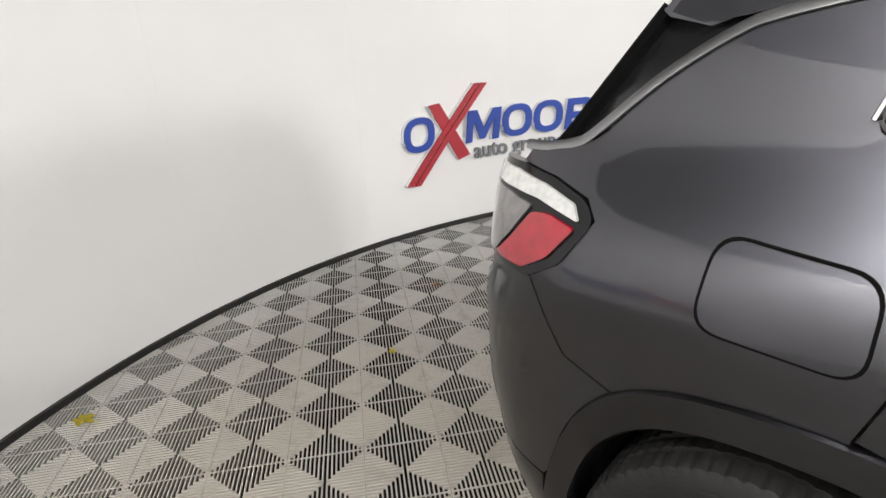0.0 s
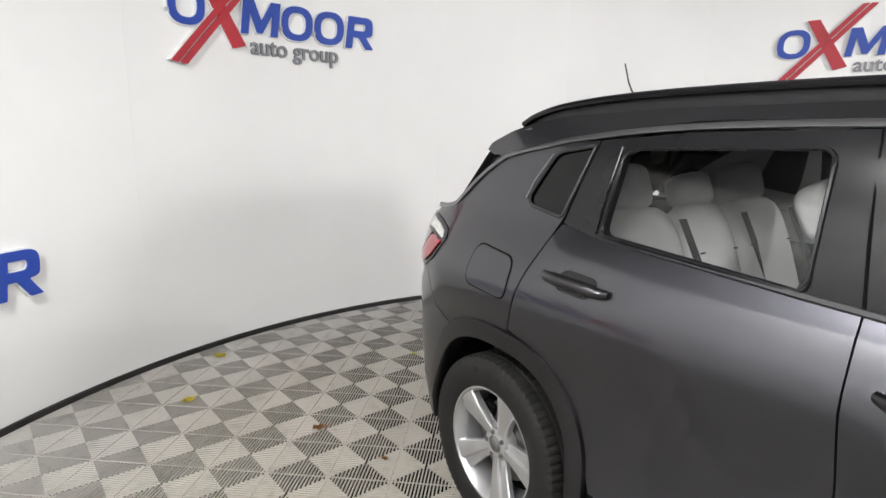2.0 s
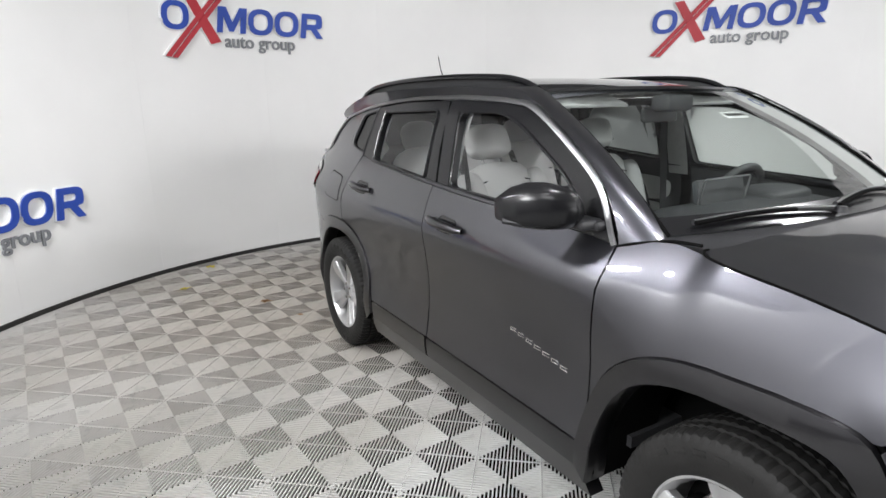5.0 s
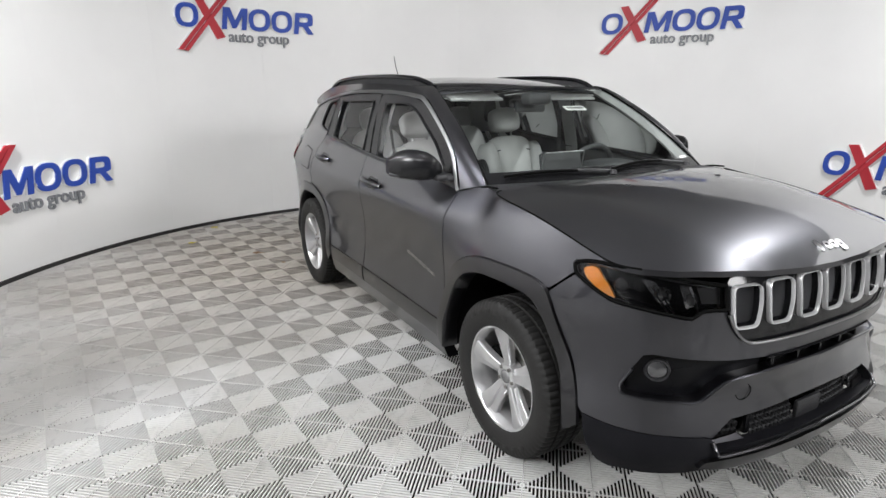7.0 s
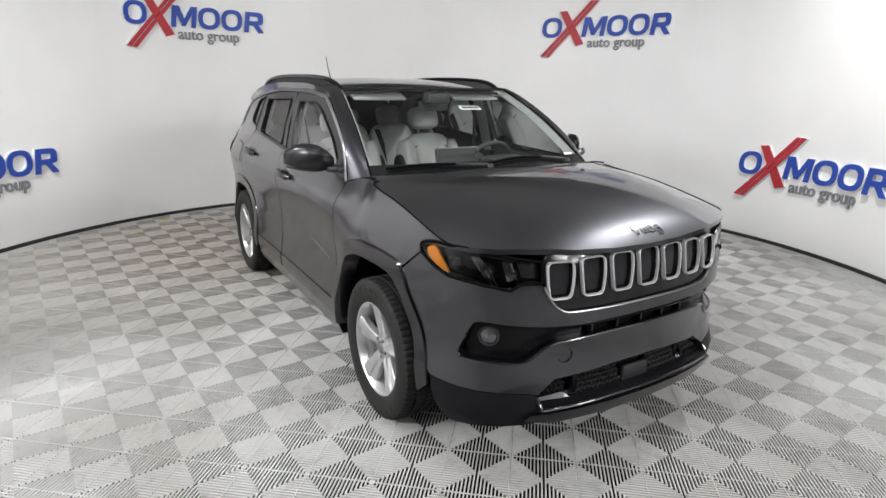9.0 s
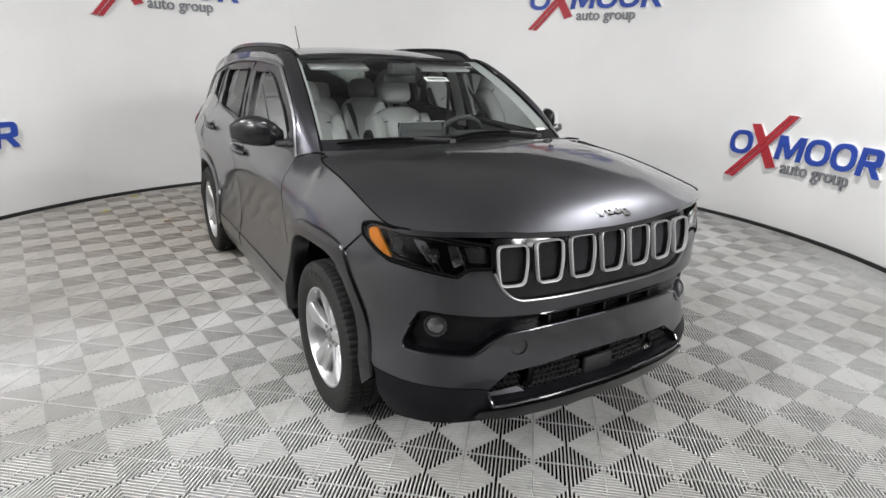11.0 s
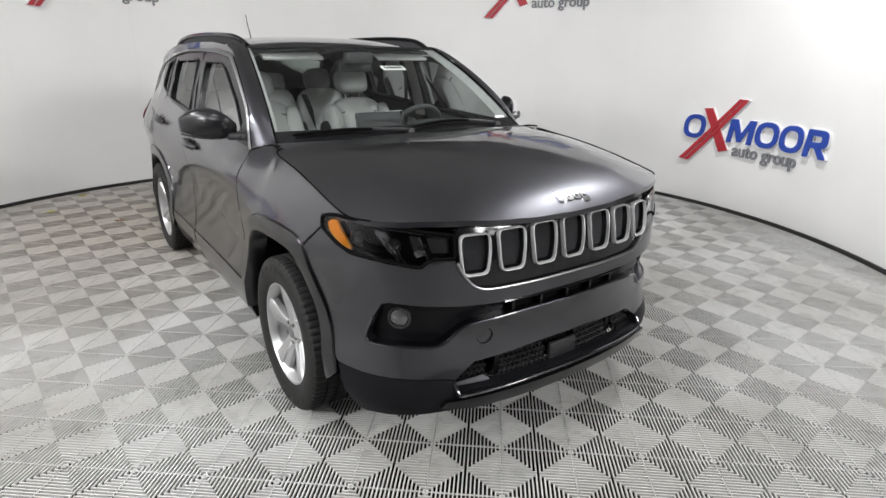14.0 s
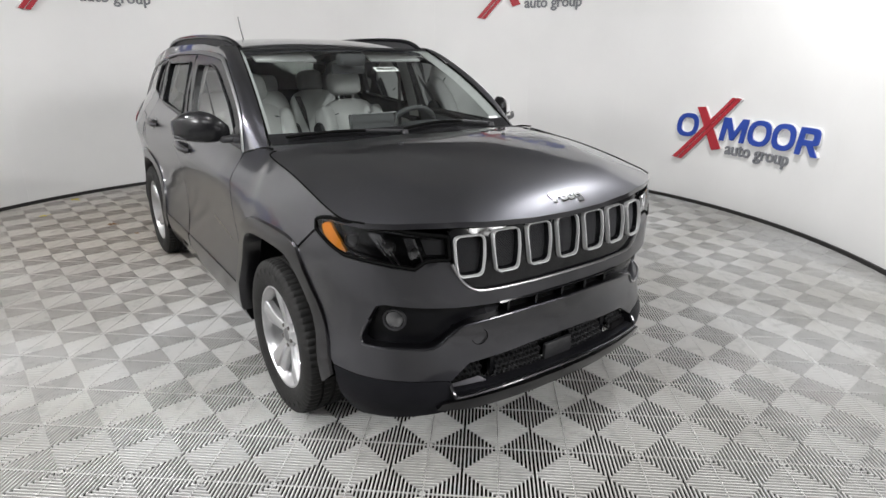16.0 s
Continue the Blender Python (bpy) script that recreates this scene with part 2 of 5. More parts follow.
def smooth_line(points, n=6):
    """A rounded line through the points."""
    p = [np.array(q, float) for q in points]
    p = [2 * p[0] - p[1]] + p + [2 * p[-1] - p[-2]]
    out = []
    for i in range(1, len(p) - 2):
        for k in range(n):
            t = k / n
            out.append(0.5 * (2 * p[i] + (p[i + 1] - p[i - 1]) * t + (2 * p[i - 1] - 5 * p[i] + 4 * p[i + 1] - p[i + 2]) * t * t
                              + (3 * p[i] - p[i - 1] - 3 * p[i + 1] + p[i + 2]) * t ** 3))
    return [tuple(q) for q in out] + [tuple(p[-2])]


def rounded(poly, r=0.03, n=5):
    """The corners of a flat outline, cut round. A corner may carry its own radius as a third number."""
    out, m = [], len(poly)
    for i in range(m):
        p = np.array(poly[i][:2], float)
        a, b = np.array(poly[i - 1][:2], float), np.array(poly[(i + 1) % m][:2], float)
        q = poly[i][2] if len(poly[i]) > 2 else r
        u, v = a - p, b - p
        lu, lv = np.linalg.norm(u), np.linalg.norm(v)
        q = min(q, 0.48 * lu, 0.48 * lv)
        if q < 1e-4:
            out.append(tuple(p))
            continue
        s, e = p + u / lu * q, p + v / lv * q
        for k in range(n + 1):
            t = k / n
            out.append(tuple((1 - t) ** 2 * s + 2 * t * (1 - t) * p + t * t * e))
    return out


def inside(pts, poly):
    pts, poly = np.asarray(pts, float), np.asarray(poly, float)
    hit = np.zeros(len(pts), bool)
    x, y = pts[:, 0], pts[:, 1]
    for (x0, y0), (x1, y1) in zip(poly, np.roll(poly, -1, 0)):
        cross = (y0 > y) != (y1 > y)
        with np.errstate(divide="ignore", invalid="ignore"):
            hit ^= cross & (x < (x1 - x0) * (y - y0) / (y1 - y0) + x0)
    return hit


def near_line(pts, poly, d):
    pts, poly = np.asarray(pts, float), np.asarray(poly, float)
    close = np.zeros(len(pts), bool)
    for a, b in zip(poly, np.roll(poly, -1, 0)):
        ab = b - a
        t = np.clip(((pts - a) @ ab) / max(ab @ ab, 1e-9), 0, 1)
        close |= np.linalg.norm(pts - (a + t[:, None] * ab), axis=1) < d
    return close


from functools import lru_cache

from mathutils.geometry import delaunay_2d_cdt


def dense(poly, step):
    out, m = [], len(poly)
    for i in range(m):
        a, b = np.array(poly[i]), np.array(poly[(i + 1) % m])
        k = max(1, int(math.ceil(np.linalg.norm(b - a) / step)))
        out += [tuple(a + (b - a) * j / k) for j in range(k)]
    return out


def sheet(outline, place, thick=0.014, step=0.045, holes=()):
    """A curved panel: a flat outline with holes, laid on a surface place(u, v, depth) and turned in at its edges."""
    loops = [dense(outline, step)] + [dense(h, step) for h in holes]
    pts, edges = [], []
    for loop in loops:
        base = len(pts)
        pts += [tuple(p) for p in loop]
        edges += [(base + i, base + (i + 1) % len(loop)) for i in range(len(loop))]
    arr = np.array(loops[0])
    lo, hi = arr.min(0), arr.max(0)
    gx, gy = np.meshgrid(np.arange(lo[0], hi[0], step), np.arange(lo[1], hi[1], step))
    gx[1::2] += step / 2
    grid = np.c_[gx.ravel(), gy.ravel()]
    if len(grid):
        keep = inside(grid, loops[0])
        for loop in loops:
            keep &= ~near_line(grid, loop, step * 0.45)
        for loop in loops[1:]:
            keep &= ~inside(grid, loop)
        pts += [tuple(p) for p in grid[keep]]
    v2, _, faces, *_ = delaunay_2d_cdt([Vector(p) for p in pts], edges, [], 0, 1e-6)
    flat = np.array([tuple(v) for v in v2])
    mid = np.array([flat[list(f)].mean(0) for f in faces])
    good = inside(mid, loops[0])
    for loop in loops[1:]:
        good &= ~inside(mid, loop)
    faces = [f for f, g in zip(faces, good) if g]
    top = [place(u, v, 0.0) for u, v in flat]
    bm = mesh_of(top, faces)
    bm.verts.ensure_lookup_table()
    count = {}
    for f in faces:
        for a, b in zip(f, list(f[1:]) + [f[0]]):
            count[(a, b)] = 1
    rim = [(a, b) for a, b in count if (b, a) not in count]
    if thick:
        low = {}
        for a, b in rim:
            for k in (a, b):
                if k not in low:
                    low[k] = bm.verts.new(place(*flat[k], thick))
        for a, b in rim:
            try:
                bm.faces.new((bm.verts[b], bm.verts[a], low[a], low[b])).smooth = True
            except (ValueError, IndexError):
                pass
            bm.verts.ensure_lookup_table()
    loose = [v for v in bm.verts if not v.link_faces]
    bmesh.ops.delete(bm, geom=loose, context="VERTS")
    bmesh.ops.recalc_face_normals(bm, faces=bm.faces)
    return bm


def turned_out(bm, where):
    """Turns the faces of a sheet so that they look away from a point."""
    total = sum((f.calc_center_median() - Vector(where)).dot(f.normal) * f.calc_area() for f in bm.faces)
    if total < 0:
        bmesh.ops.reverse_faces(bm, faces=bm.faces)
    return bm


def strip(lines):
    """A skin over several lines of equal length."""
    n = len(lines[0])
    vs = [p for line in lines for p in line]
    fs = [(i * n + k, i * n + k + 1, (i + 1) * n + k + 1, (i + 1) * n + k) for i in range(len(lines) - 1) for k in range(n - 1)]
    bm = mesh_of(vs, fs)
    bmesh.ops.recalc_face_normals(bm, faces=bm.faces)
    return bm


def solid(bm, depth):
    bmesh.ops.solidify(bm, geom=bm.faces[:], thickness=depth)
    return bm

# ---------------------------------------------------------------- the booth


def on_wall(degrees, z, depth=0.0):
    a, r = radians(degrees), RADIUS - depth
    return (BOOTH[0] + r * math.cos(a), BOOTH[1] + r * math.sin(a), z)


WALL_FROM, WALL_TO = 46.0, 282.0


def arc_slab(a0, a1, r0, r1, z0, z1, step=2.0):
    n = max(1, int(math.ceil((a1 - a0) / step)))
    vs, fs = [], []
    for i in range(n + 1):
        a = radians(a0 + (a1 - a0) * i / n)
        for r, z in ((r0, z0), (r1, z0), (r1, z1), (r0, z1)):
            vs.append((BOOTH[0] + r * math.cos(a), BOOTH[1] + r * math.sin(a), z))
    for i in range(n):
        for k in range(4):
            l = (k + 1) % 4
            fs.append((4 * i + k, 4 * i + l, 4 * i + 4 + l, 4 * i + 4 + k))
    fs += [(3, 2, 1, 0), tuple(4 * n + k for k in range(4))]
    bm = mesh_of(vs, fs)
    bmesh.ops.recalc_face_normals(bm, faces=bm.faces)
    return bm


wall_round = finish("wall_round", arc_slab(WALL_FROM, WALL_TO, RADIUS + 0.014, RADIUS + 0.10, 0, WALL_TOP), WALLPAINT)
tagged(wall_round, "curved white painted wall of a round photo booth", "wall", kind="structure")
seams = [WALL_FROM] + [a for a in (190.3 + 18.2 * k for k in range(-8, 7)) if WALL_FROM + 3 < a < WALL_TO - 3] + [WALL_TO]
for a0, a1 in zip(seams, seams[1:]):
    bm = arc_slab(a0 + 0.004, a1 - 0.004, RADIUS, RADIUS + 0.012, 0.02, WALL_TOP - 0.002, 1.5)
    for v in bm.verts:
        a = math.atan2(v.co.y - BOOTH[1], v.co.x - BOOTH[0])
        swell = 0.004 * math.sin(9.7 * a) * math.sin(1.9 * v.co.z + 3 * a) * min(1.0, v.co.z)
        v.co.x += swell * math.cos(a)
        v.co.y += swell * math.sin(a)
    part("wall_panel", bm, WALLPAINT, wall_round)
skirting = finish("baseboard", arc_slab(WALL_FROM, WALL_TO, RADIUS - 0.018, RADIUS + 0.006, 0.0, 0.034), SKIRT, angle=20)
tagged(skirting, "black rubber strip along the foot of the curved wall", "baseboard", kind="structure")

# unseen walls added: the dark east dims the bumper, the light south brightens the flank
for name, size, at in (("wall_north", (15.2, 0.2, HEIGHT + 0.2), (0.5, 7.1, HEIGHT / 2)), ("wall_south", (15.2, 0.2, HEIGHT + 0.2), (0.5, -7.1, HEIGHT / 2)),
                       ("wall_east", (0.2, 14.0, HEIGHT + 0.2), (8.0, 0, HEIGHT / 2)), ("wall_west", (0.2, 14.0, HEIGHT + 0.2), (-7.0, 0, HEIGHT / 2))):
    ob = finish(name, box(size, at), {"wall_east": DARKUNSEEN, "wall_south": LIGHTUNSEEN}.get(name, OUTER), smooth=False)
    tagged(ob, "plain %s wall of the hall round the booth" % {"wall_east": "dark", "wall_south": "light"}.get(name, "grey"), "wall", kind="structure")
ceiling = finish("ceiling", box((15.4, 14.6, 0.1), (0.5, 0, HEIGHT + 0.052)), CEILING, smooth=False)
tagged(ceiling, "plain grey hall ceiling over the photo booth", "ceiling", kind="structure")
floor = finish("floor", box((15.4, 14.6, 0.1), (0.5, 0, -0.0598)), UNDER, smooth=False)
tagged(floor, "dark subfloor under light grey ribbed plastic tiles", "floor", kind="structure")

# ---------------------------------------------------------------- wall signs


def slanted_ring(x0, x1, z0, z1, w, n=28):
    """An oval and its hole."""
    def oval(cx, cz, rx, rz):
        out = []
        for k in range(n):
            t = 2 * math.pi * k / n
            c, s = math.cos(t), math.sin(t)
            out.append((cx + rx * math.copysign(abs(c) ** 0.8, c) + 0.10 * rz * s, cz + rz * math.copysign(abs(s) ** 0.8, s)))
        return out
    cx, cz, rx, rz = (x0 + x1) / 2, (z0 + z1) / 2, (x1 - x0) / 2, (z1 - z0) / 2
    return oval(cx, cz, rx, rz), [oval(cx, cz, rx - w, rz - w * 0.85)]


def grown(poly, d):
    c = np.mean(poly, 0)
    out, m = [], len(poly)
    area = sum(poly[i - 1][0] * poly[i][1] - poly[i][0] * poly[i - 1][1] for i in range(m))
    for i in range(m):
        a, p, b = (np.array(poly[j % m]) for j in (i - 1, i, i + 1))
        t = b - a
        nrm = np.array([t[1], -t[0]]) * (1 if area > 0 else -1)
        out.append(tuple(p + nrm / max(np.linalg.norm(nrm), 1e-6) * d))
    return out


BLOCKS = [  # name, outline, holes, material
    ("ring", *slanted_ring(0.0, 0.262, 0.24, 0.49, 0.052), BLUE),
    ("cross_bar", [(0.222, 0.562), (0.318, 0.570), (0.566, 0.160), (0.464, 0.132)], [], SIGNRED),
    ("slash_lower", [(-0.010, 0.004), (0.042, -0.002), (0.672, 0.682), (0.625, 0.682)], [], SIGNRED),
    ("slash_upper", [(0.054, -0.004), (0.106, -0.007), (0.735, 0.678), (0.684, 0.682)], [], SIGNRED),
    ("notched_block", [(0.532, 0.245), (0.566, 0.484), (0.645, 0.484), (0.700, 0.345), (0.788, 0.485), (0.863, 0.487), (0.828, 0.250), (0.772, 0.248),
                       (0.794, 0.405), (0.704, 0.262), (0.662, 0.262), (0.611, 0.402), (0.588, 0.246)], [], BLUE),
    ("ring", *slanted_ring(0.868, 1.132, 0.245, 0.493, 0.054), BLUE),
    ("ring", *slanted_ring(1.150, 1.410, 0.245, 0.494, 0.054), BLUE),
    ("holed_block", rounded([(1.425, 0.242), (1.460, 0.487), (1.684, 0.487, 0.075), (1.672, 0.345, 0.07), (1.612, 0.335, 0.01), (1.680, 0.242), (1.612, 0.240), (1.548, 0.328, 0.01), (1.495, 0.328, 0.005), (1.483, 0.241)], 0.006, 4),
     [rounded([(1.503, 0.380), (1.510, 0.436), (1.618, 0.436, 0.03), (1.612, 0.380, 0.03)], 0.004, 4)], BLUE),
]
SIGN_SCALE = 0.975


def word_letters(text, x0, x1, base, x_height):
    """Letters of the built-in font, raised, one mesh each, as (vertices, faces) with u along and v up."""
    data = bpy.data.curves.new("words", "FONT")
    data.body, data.extrude, data.offset, data.resolution_u = text, 0.05, 0.012, 4
    ob = bpy.data.objects.new("words", data)
    me = bpy.data.meshes.new_from_object(ob)
    co = np.array([v.co[:] for v in me.vertices])
    bm = bmesh.new()
    bm.from_mesh(me)
    bmesh.ops.remove_doubles(bm, verts=bm.verts, dist=1e-5)
    bm.verts.index_update()
    todo, islands = set(bm.verts), []
    while todo:
        stack, island = [todo.pop()], []
        while stack:
            v = stack.pop()
            island.append(v)
            for e in v.link_edges:
                o = e.other_vert(v)
                if o in todo:
                    todo.remove(o)
                    stack.append(o)
        islands.append(island)
    islands.sort(key=lambda group: min(v.co.x for v in group))
    lo, hi = co[:, 0].min(), co[:, 0].max()
    first = [v.co.y for v in islands[0]]
    bottom, tall = min(first), max(first) - min(first)
    out = []
    for group in islands:
        index = {v: k for k, v in enumerate(group)}
        faces = {f for v in group for f in v.link_faces}
        vs = [(x0 + (v.co.x - lo) / (hi - lo) * (x1 - x0), base + (v.co.y - bottom) / tall * x_height, 1.0 if v.co.z > 0 else 0.0) for v in group]
        out.append((vs, [tuple(index[v] for v in f.verts) for f in sorted(faces, key=lambda f: f.index)]))
    bm.free()
    bpy.data.objects.remove(ob)
    bpy.data.curves.remove(data)
    bpy.data.meshes.remove(me)
    return out


WORDS = word_letters("auto group", 0.615, 1.362, 0.112, 0.086)


def wall_sign(a0, z0, group="signs on the booth wall", high=True):
    sign = thing("wall_sign", "raised blue, red and grey sign " + ("high" if high else "low") + " on the white wall", "sign", Matrix.Translation(on_wall(a0 - 11.8, z0)), group)
    base = Vector(sign.matrix_world.translation)

    def place_at(front):
        def place(u, v, depth):
            p = Vector(on_wall(a0 - math.degrees(u * SIGN_SCALE / RADIUS), z0 + v * SIGN_SCALE, front - depth)) - base
            return tuple(p)
        return place
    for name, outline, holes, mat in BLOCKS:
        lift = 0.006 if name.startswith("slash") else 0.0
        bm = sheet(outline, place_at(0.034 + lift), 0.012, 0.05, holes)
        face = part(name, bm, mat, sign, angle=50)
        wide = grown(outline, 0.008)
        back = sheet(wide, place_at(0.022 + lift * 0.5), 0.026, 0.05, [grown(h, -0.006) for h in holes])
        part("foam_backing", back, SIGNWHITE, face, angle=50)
    place = place_at(0.0)
    for vs, fs in WORDS:
        bm = mesh_of([place(u, v, -0.002 - 0.018 * front) for u, v, front in vs], fs)
        bmesh.ops.recalc_face_normals(bm, faces=bm.faces)
        part("letter", bm, SIGNGREY, sign, "raised grey letter", smooth=False)
    return sign


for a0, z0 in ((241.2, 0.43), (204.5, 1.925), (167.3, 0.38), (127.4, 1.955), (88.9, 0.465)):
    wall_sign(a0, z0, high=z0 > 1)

# ---------------------------------------------------------------- the car: its surfaces
CAR_Y = 0.04
car = thing("suv", "dark grey metallic compact suv with darker low trim, parked on the tiles", "car", Matrix.Translation((0, CAR_Y, 0)))

PLAN = smooth_line([(-2.10, 0.0), (-2.097, 0.25), (-2.075, 0.52), (-2.03, 0.69), (-1.97, 0.785), (-1.87, 0.853), (-1.70, 0.898), (-1.50, 0.918), (-1.30, 0.924),
                    (-1.0, 0.921), (-0.5, 0.915), (0.0, 0.914), (0.5, 0.915), (1.0, 0.920), (1.3, 0.922), (1.5, 0.910), (1.66, 0.888), (1.80, 0.853),
                    (1.91, 0.804), (2.00, 0.732), (2.075, 0.615), (2.128, 0.430), (2.156, 0.210), (2.162, 0.0)], 10)
PX, PY = np.array(PLAN).T
PS = np.r_[0, np.cumsum(np.hypot(np.diff(PX), np.diff(PY)))]
PS -= np.interp(0, PX[40:-40], PS[40:-40])
TXN, TYN = np.gradient(PX, PS), np.gradient(PY, PS)
S_FRONT, S_REAR = PS[-1], PS[0]


def sx(x):
    return float(np.interp(x, PX, PS))


def sy(y):
    """Where the front has that half-width."""
    half = len(PY) * 2 // 3
    return float(np.interp(-y, -PY[half:], PS[half:]))


def ramp01(a, b, v):
    t = min(1.0, max(0.0, (v - a) / (b - a)))
    return t * t * (3 - 2 * t)


@lru_cache(maxsize=None)
def curve_slopes(xs, ys):
    """Slopes of a smooth line through the points that never overshoots them."""
    x, y = np.array(xs), np.array(ys)
    h, d = np.diff(x), np.diff(y) / np.diff(x)
    m = np.zeros(len(x))
    m[0], m[-1] = d[0], d[-1]
    for i in range(1, len(x) - 1):
        if d[i - 1] * d[i] > 0:
            a, b = 2 * h[i] + h[i - 1], h[i] + 2 * h[i - 1]
            m[i] = (a + b) / (a / d[i - 1] + b / d[i])
    return m


def curve(v, xs, ys):
    m = curve_slopes(xs, ys)
    if v <= xs[0]:
        return ys[0]
    if v >= xs[-1]:
        return ys[-1]
    i = bisect_left(xs, v) - 1
    h = xs[i + 1] - xs[i]
    t = (v - xs[i]) / h
    return ((2 * t ** 3 - 3 * t * t + 1) * ys[i] + (t ** 3 - 2 * t * t + t) * h * m[i] + (3 * t * t - 2 * t ** 3) * ys[i + 1] + (t ** 3 - t * t) * h * m[i + 1])


def bisect_left(xs, v):
    for k, x in enumerate(xs):
        if x >= v:
            return k
    return len(xs)


SIDE_Z = tuple([0.18, 0.24, 0.32, 0.42, 0.50, 0.60, 0.70, 0.80, 0.90, 0.965, 1.0, 1.05, 1.10, 1.14, 1.17, 1.20, 1.24])
SIDE_D = tuple([0.08, 0.045, 0.018, 0.006, 0.018, 0.028, 0.029, 0.020, 0.006, 0.000, 0.008, 0.025, 0.044, 0.064, 0.086, 0.115, 0.16])
WING_D = tuple([0.08, 0.045, 0.018, 0.006, 0.022, 0.032, 0.020, 0.004] + [0.0] * 9)
HOOD_X, HOOD_Y = tuple([0.9, 1.0, 1.12, 1.16, 1.4, 1.6, 1.75, 1.855, 1.925]), tuple([0.772, 0.772, 0.786, 0.806, 0.816, 0.824, 0.826, 0.815, 0.772])
FRONT_Z = tuple([0.20, 0.25, 0.29, 0.33, 0.36, 0.42, 0.52, 0.60, 0.66, 0.72, 0.78, 0.85, 0.92, 0.96, 1.0, 1.06, 1.15])
FRONT_D = tuple([0.05, 0.022, 0.006, 0.0, 0.012, 0.030, 0.040, 0.026, 0.022, 0.026, 0.026, 0.030, 0.042, 0.056, 0.085, 0.15, 0.26])
REAR_Z = tuple([0.20, 0.30, 0.40, 0.50, 0.62, 0.80, 0.86, 0.90, 1.0, 1.1, 1.2, 1.3])
REAR_D = tuple([0.22, 0.15, 0.085, 0.035, 0.0, 0.0, 0.012, 0.04, 0.055, 0.075, 0.12, 0.17])
EDGE_X = tuple([1.0, 1.2, 1.4, 1.6, 1.8, 1.9, 2.0, 2.2])
EDGE_Z = tuple([1.126, 1.097, 1.076, 1.044, 1.002, 0.979, 0.953, 0.92])


G_Z = tuple([1.0, 1.08, 1.15, 1.25, 1.35, 1.45, 1.50, 1.54, 1.57, 1.60])
G_Y = tuple([0.842, 0.838, 0.826, 0.800, 0.770, 0.735, 0.712, 0.686, 0.655, 0.600])
G_TX = tuple([-2.1, -1.9, -1.6, -1.2, -0.8, 0.0, 0.5, 0.9, 1.1])
G_T = tuple([0.86, 0.91, 0.96, 0.99, 1.0, 1.0, 0.99, 0.975, 0.96])


def low_surface(side):
    """The flanks, nose and tail up to the windows: s runs along the plan from tail to nose, z is the height."""
    def place(s, z, depth=0.0):
        x, y = np.interp(s, PS, PX), np.interp(s, PS, PY)
        tx, ty = np.interp(s, PS, TXN), np.interp(s, PS, TYN)
        drop = 1.128 - curve(float(x), EDGE_X, EDGE_Z) if x > 1.0 else 0.0
        zz = z + drop * ramp01(0.78, 0.98, z)
        front, rear = ramp01(1.62, 2.30, s), ramp01(-1.62, -2.3, s)
        flank = curve(float(zz), SIDE_Z, SIDE_D)
        if z > 0.965 and x > 0.1:
            flank *= 1 + 1.35 * ramp01(0.1, 0.85, x)
        if x > 0.70:
            wing = curve(float(zz), SIDE_Z, WING_D)
            if zz > 0.76:
                # rounds over towards the hood's edge
                edge = y - curve(float(x), HOOD_X, HOOD_Y)
                edge = max(0.0, (edge - front * curve(curve(float(x), EDGE_X, EDGE_Z), FRONT_Z, FRONT_D)) / max(0.2, 1 - front))
                t = (zz - 0.76) / 0.368
                wing = 0.010 * max(0.0, 1 - t) ** 2 + edge * t ** 2.0
            flank += (wing - flank) * ramp01(0.70, 1.08, x)
        if x < -0.98 and z > 0.98:
            # the quarter runs smoothly up into the pillar
            top = curve(float(1.26), G_Z, G_Y) * curve(float(x), G_TX, G_T)
            t, h = min(1.0, (z - 0.98) / 0.28), 0.28
            soft = (t ** 3 - 2 * t * t + t) * h * 0.10 + (-2 * t ** 3 + 3 * t * t) * (y - top) + (t ** 3 - t * t) * h * 0.31
            soft += 0.003 * (1 - t)
            flank += (soft - flank) * ramp01(-0.98, -1.10, x)
        d = flank * (1 - front) * (1 - rear) + curve(float(z), FRONT_Z, FRONT_D) * front + curve(float(z), REAR_Z, REAR_D) * rear
        d += depth
        return (float(x + ty * d), float(side * (y - tx * d)), float(z))
    return place



def up_surface(side):
    """The windows' plane on a flank."""
    def place(x, z, depth=0.0):
        y = curve(float(z), G_Z, G_Y) * curve(float(x), G_TX, G_T) - depth
        return (float(x), float(side * y), float(z))
    return place


HC_X = tuple([0.95, 1.1, 1.25, 1.4, 1.6, 1.8, 1.95, 2.05, 2.12, 2.16])
HC_Z = tuple([1.150, 1.160, 1.160, 1.153, 1.130, 1.094, 1.052, 1.011, 0.966, 0.935])


def hood_surface(x, y, depth=0.0):
    zc, ze = curve(float(x), HC_X, HC_Z), curve(float(x), EDGE_X, EDGE_Z)
    a = abs(y)
    z = zc - (zc - ze) * (a / 0.815) ** 2.8
    ridge = 0.005 * math.exp(-((a - (0.60 - 0.12 * (x - 1.1))) / 0.08) ** 2) * ramp01(2.1, 1.8, x)
    return (float(x), float(y), float(z + ridge - depth))


R_X = tuple([-1.85, -1.7, -1.5, -1.2, -0.8, -0.4, -0.1, 0.1, 0.25, 0.35])
R_Z = tuple([1.525, 1.553, 1.580, 1.606, 1.620, 1.618, 1.606, 1.588, 1.566, 1.545])


def roof_surface(x, y, depth=0.0):
    return (float(x), float(y), float(curve(float(x), R_X, R_Z) - 0.058 * (abs(y) / 0.655) ** 2.6 - depth))


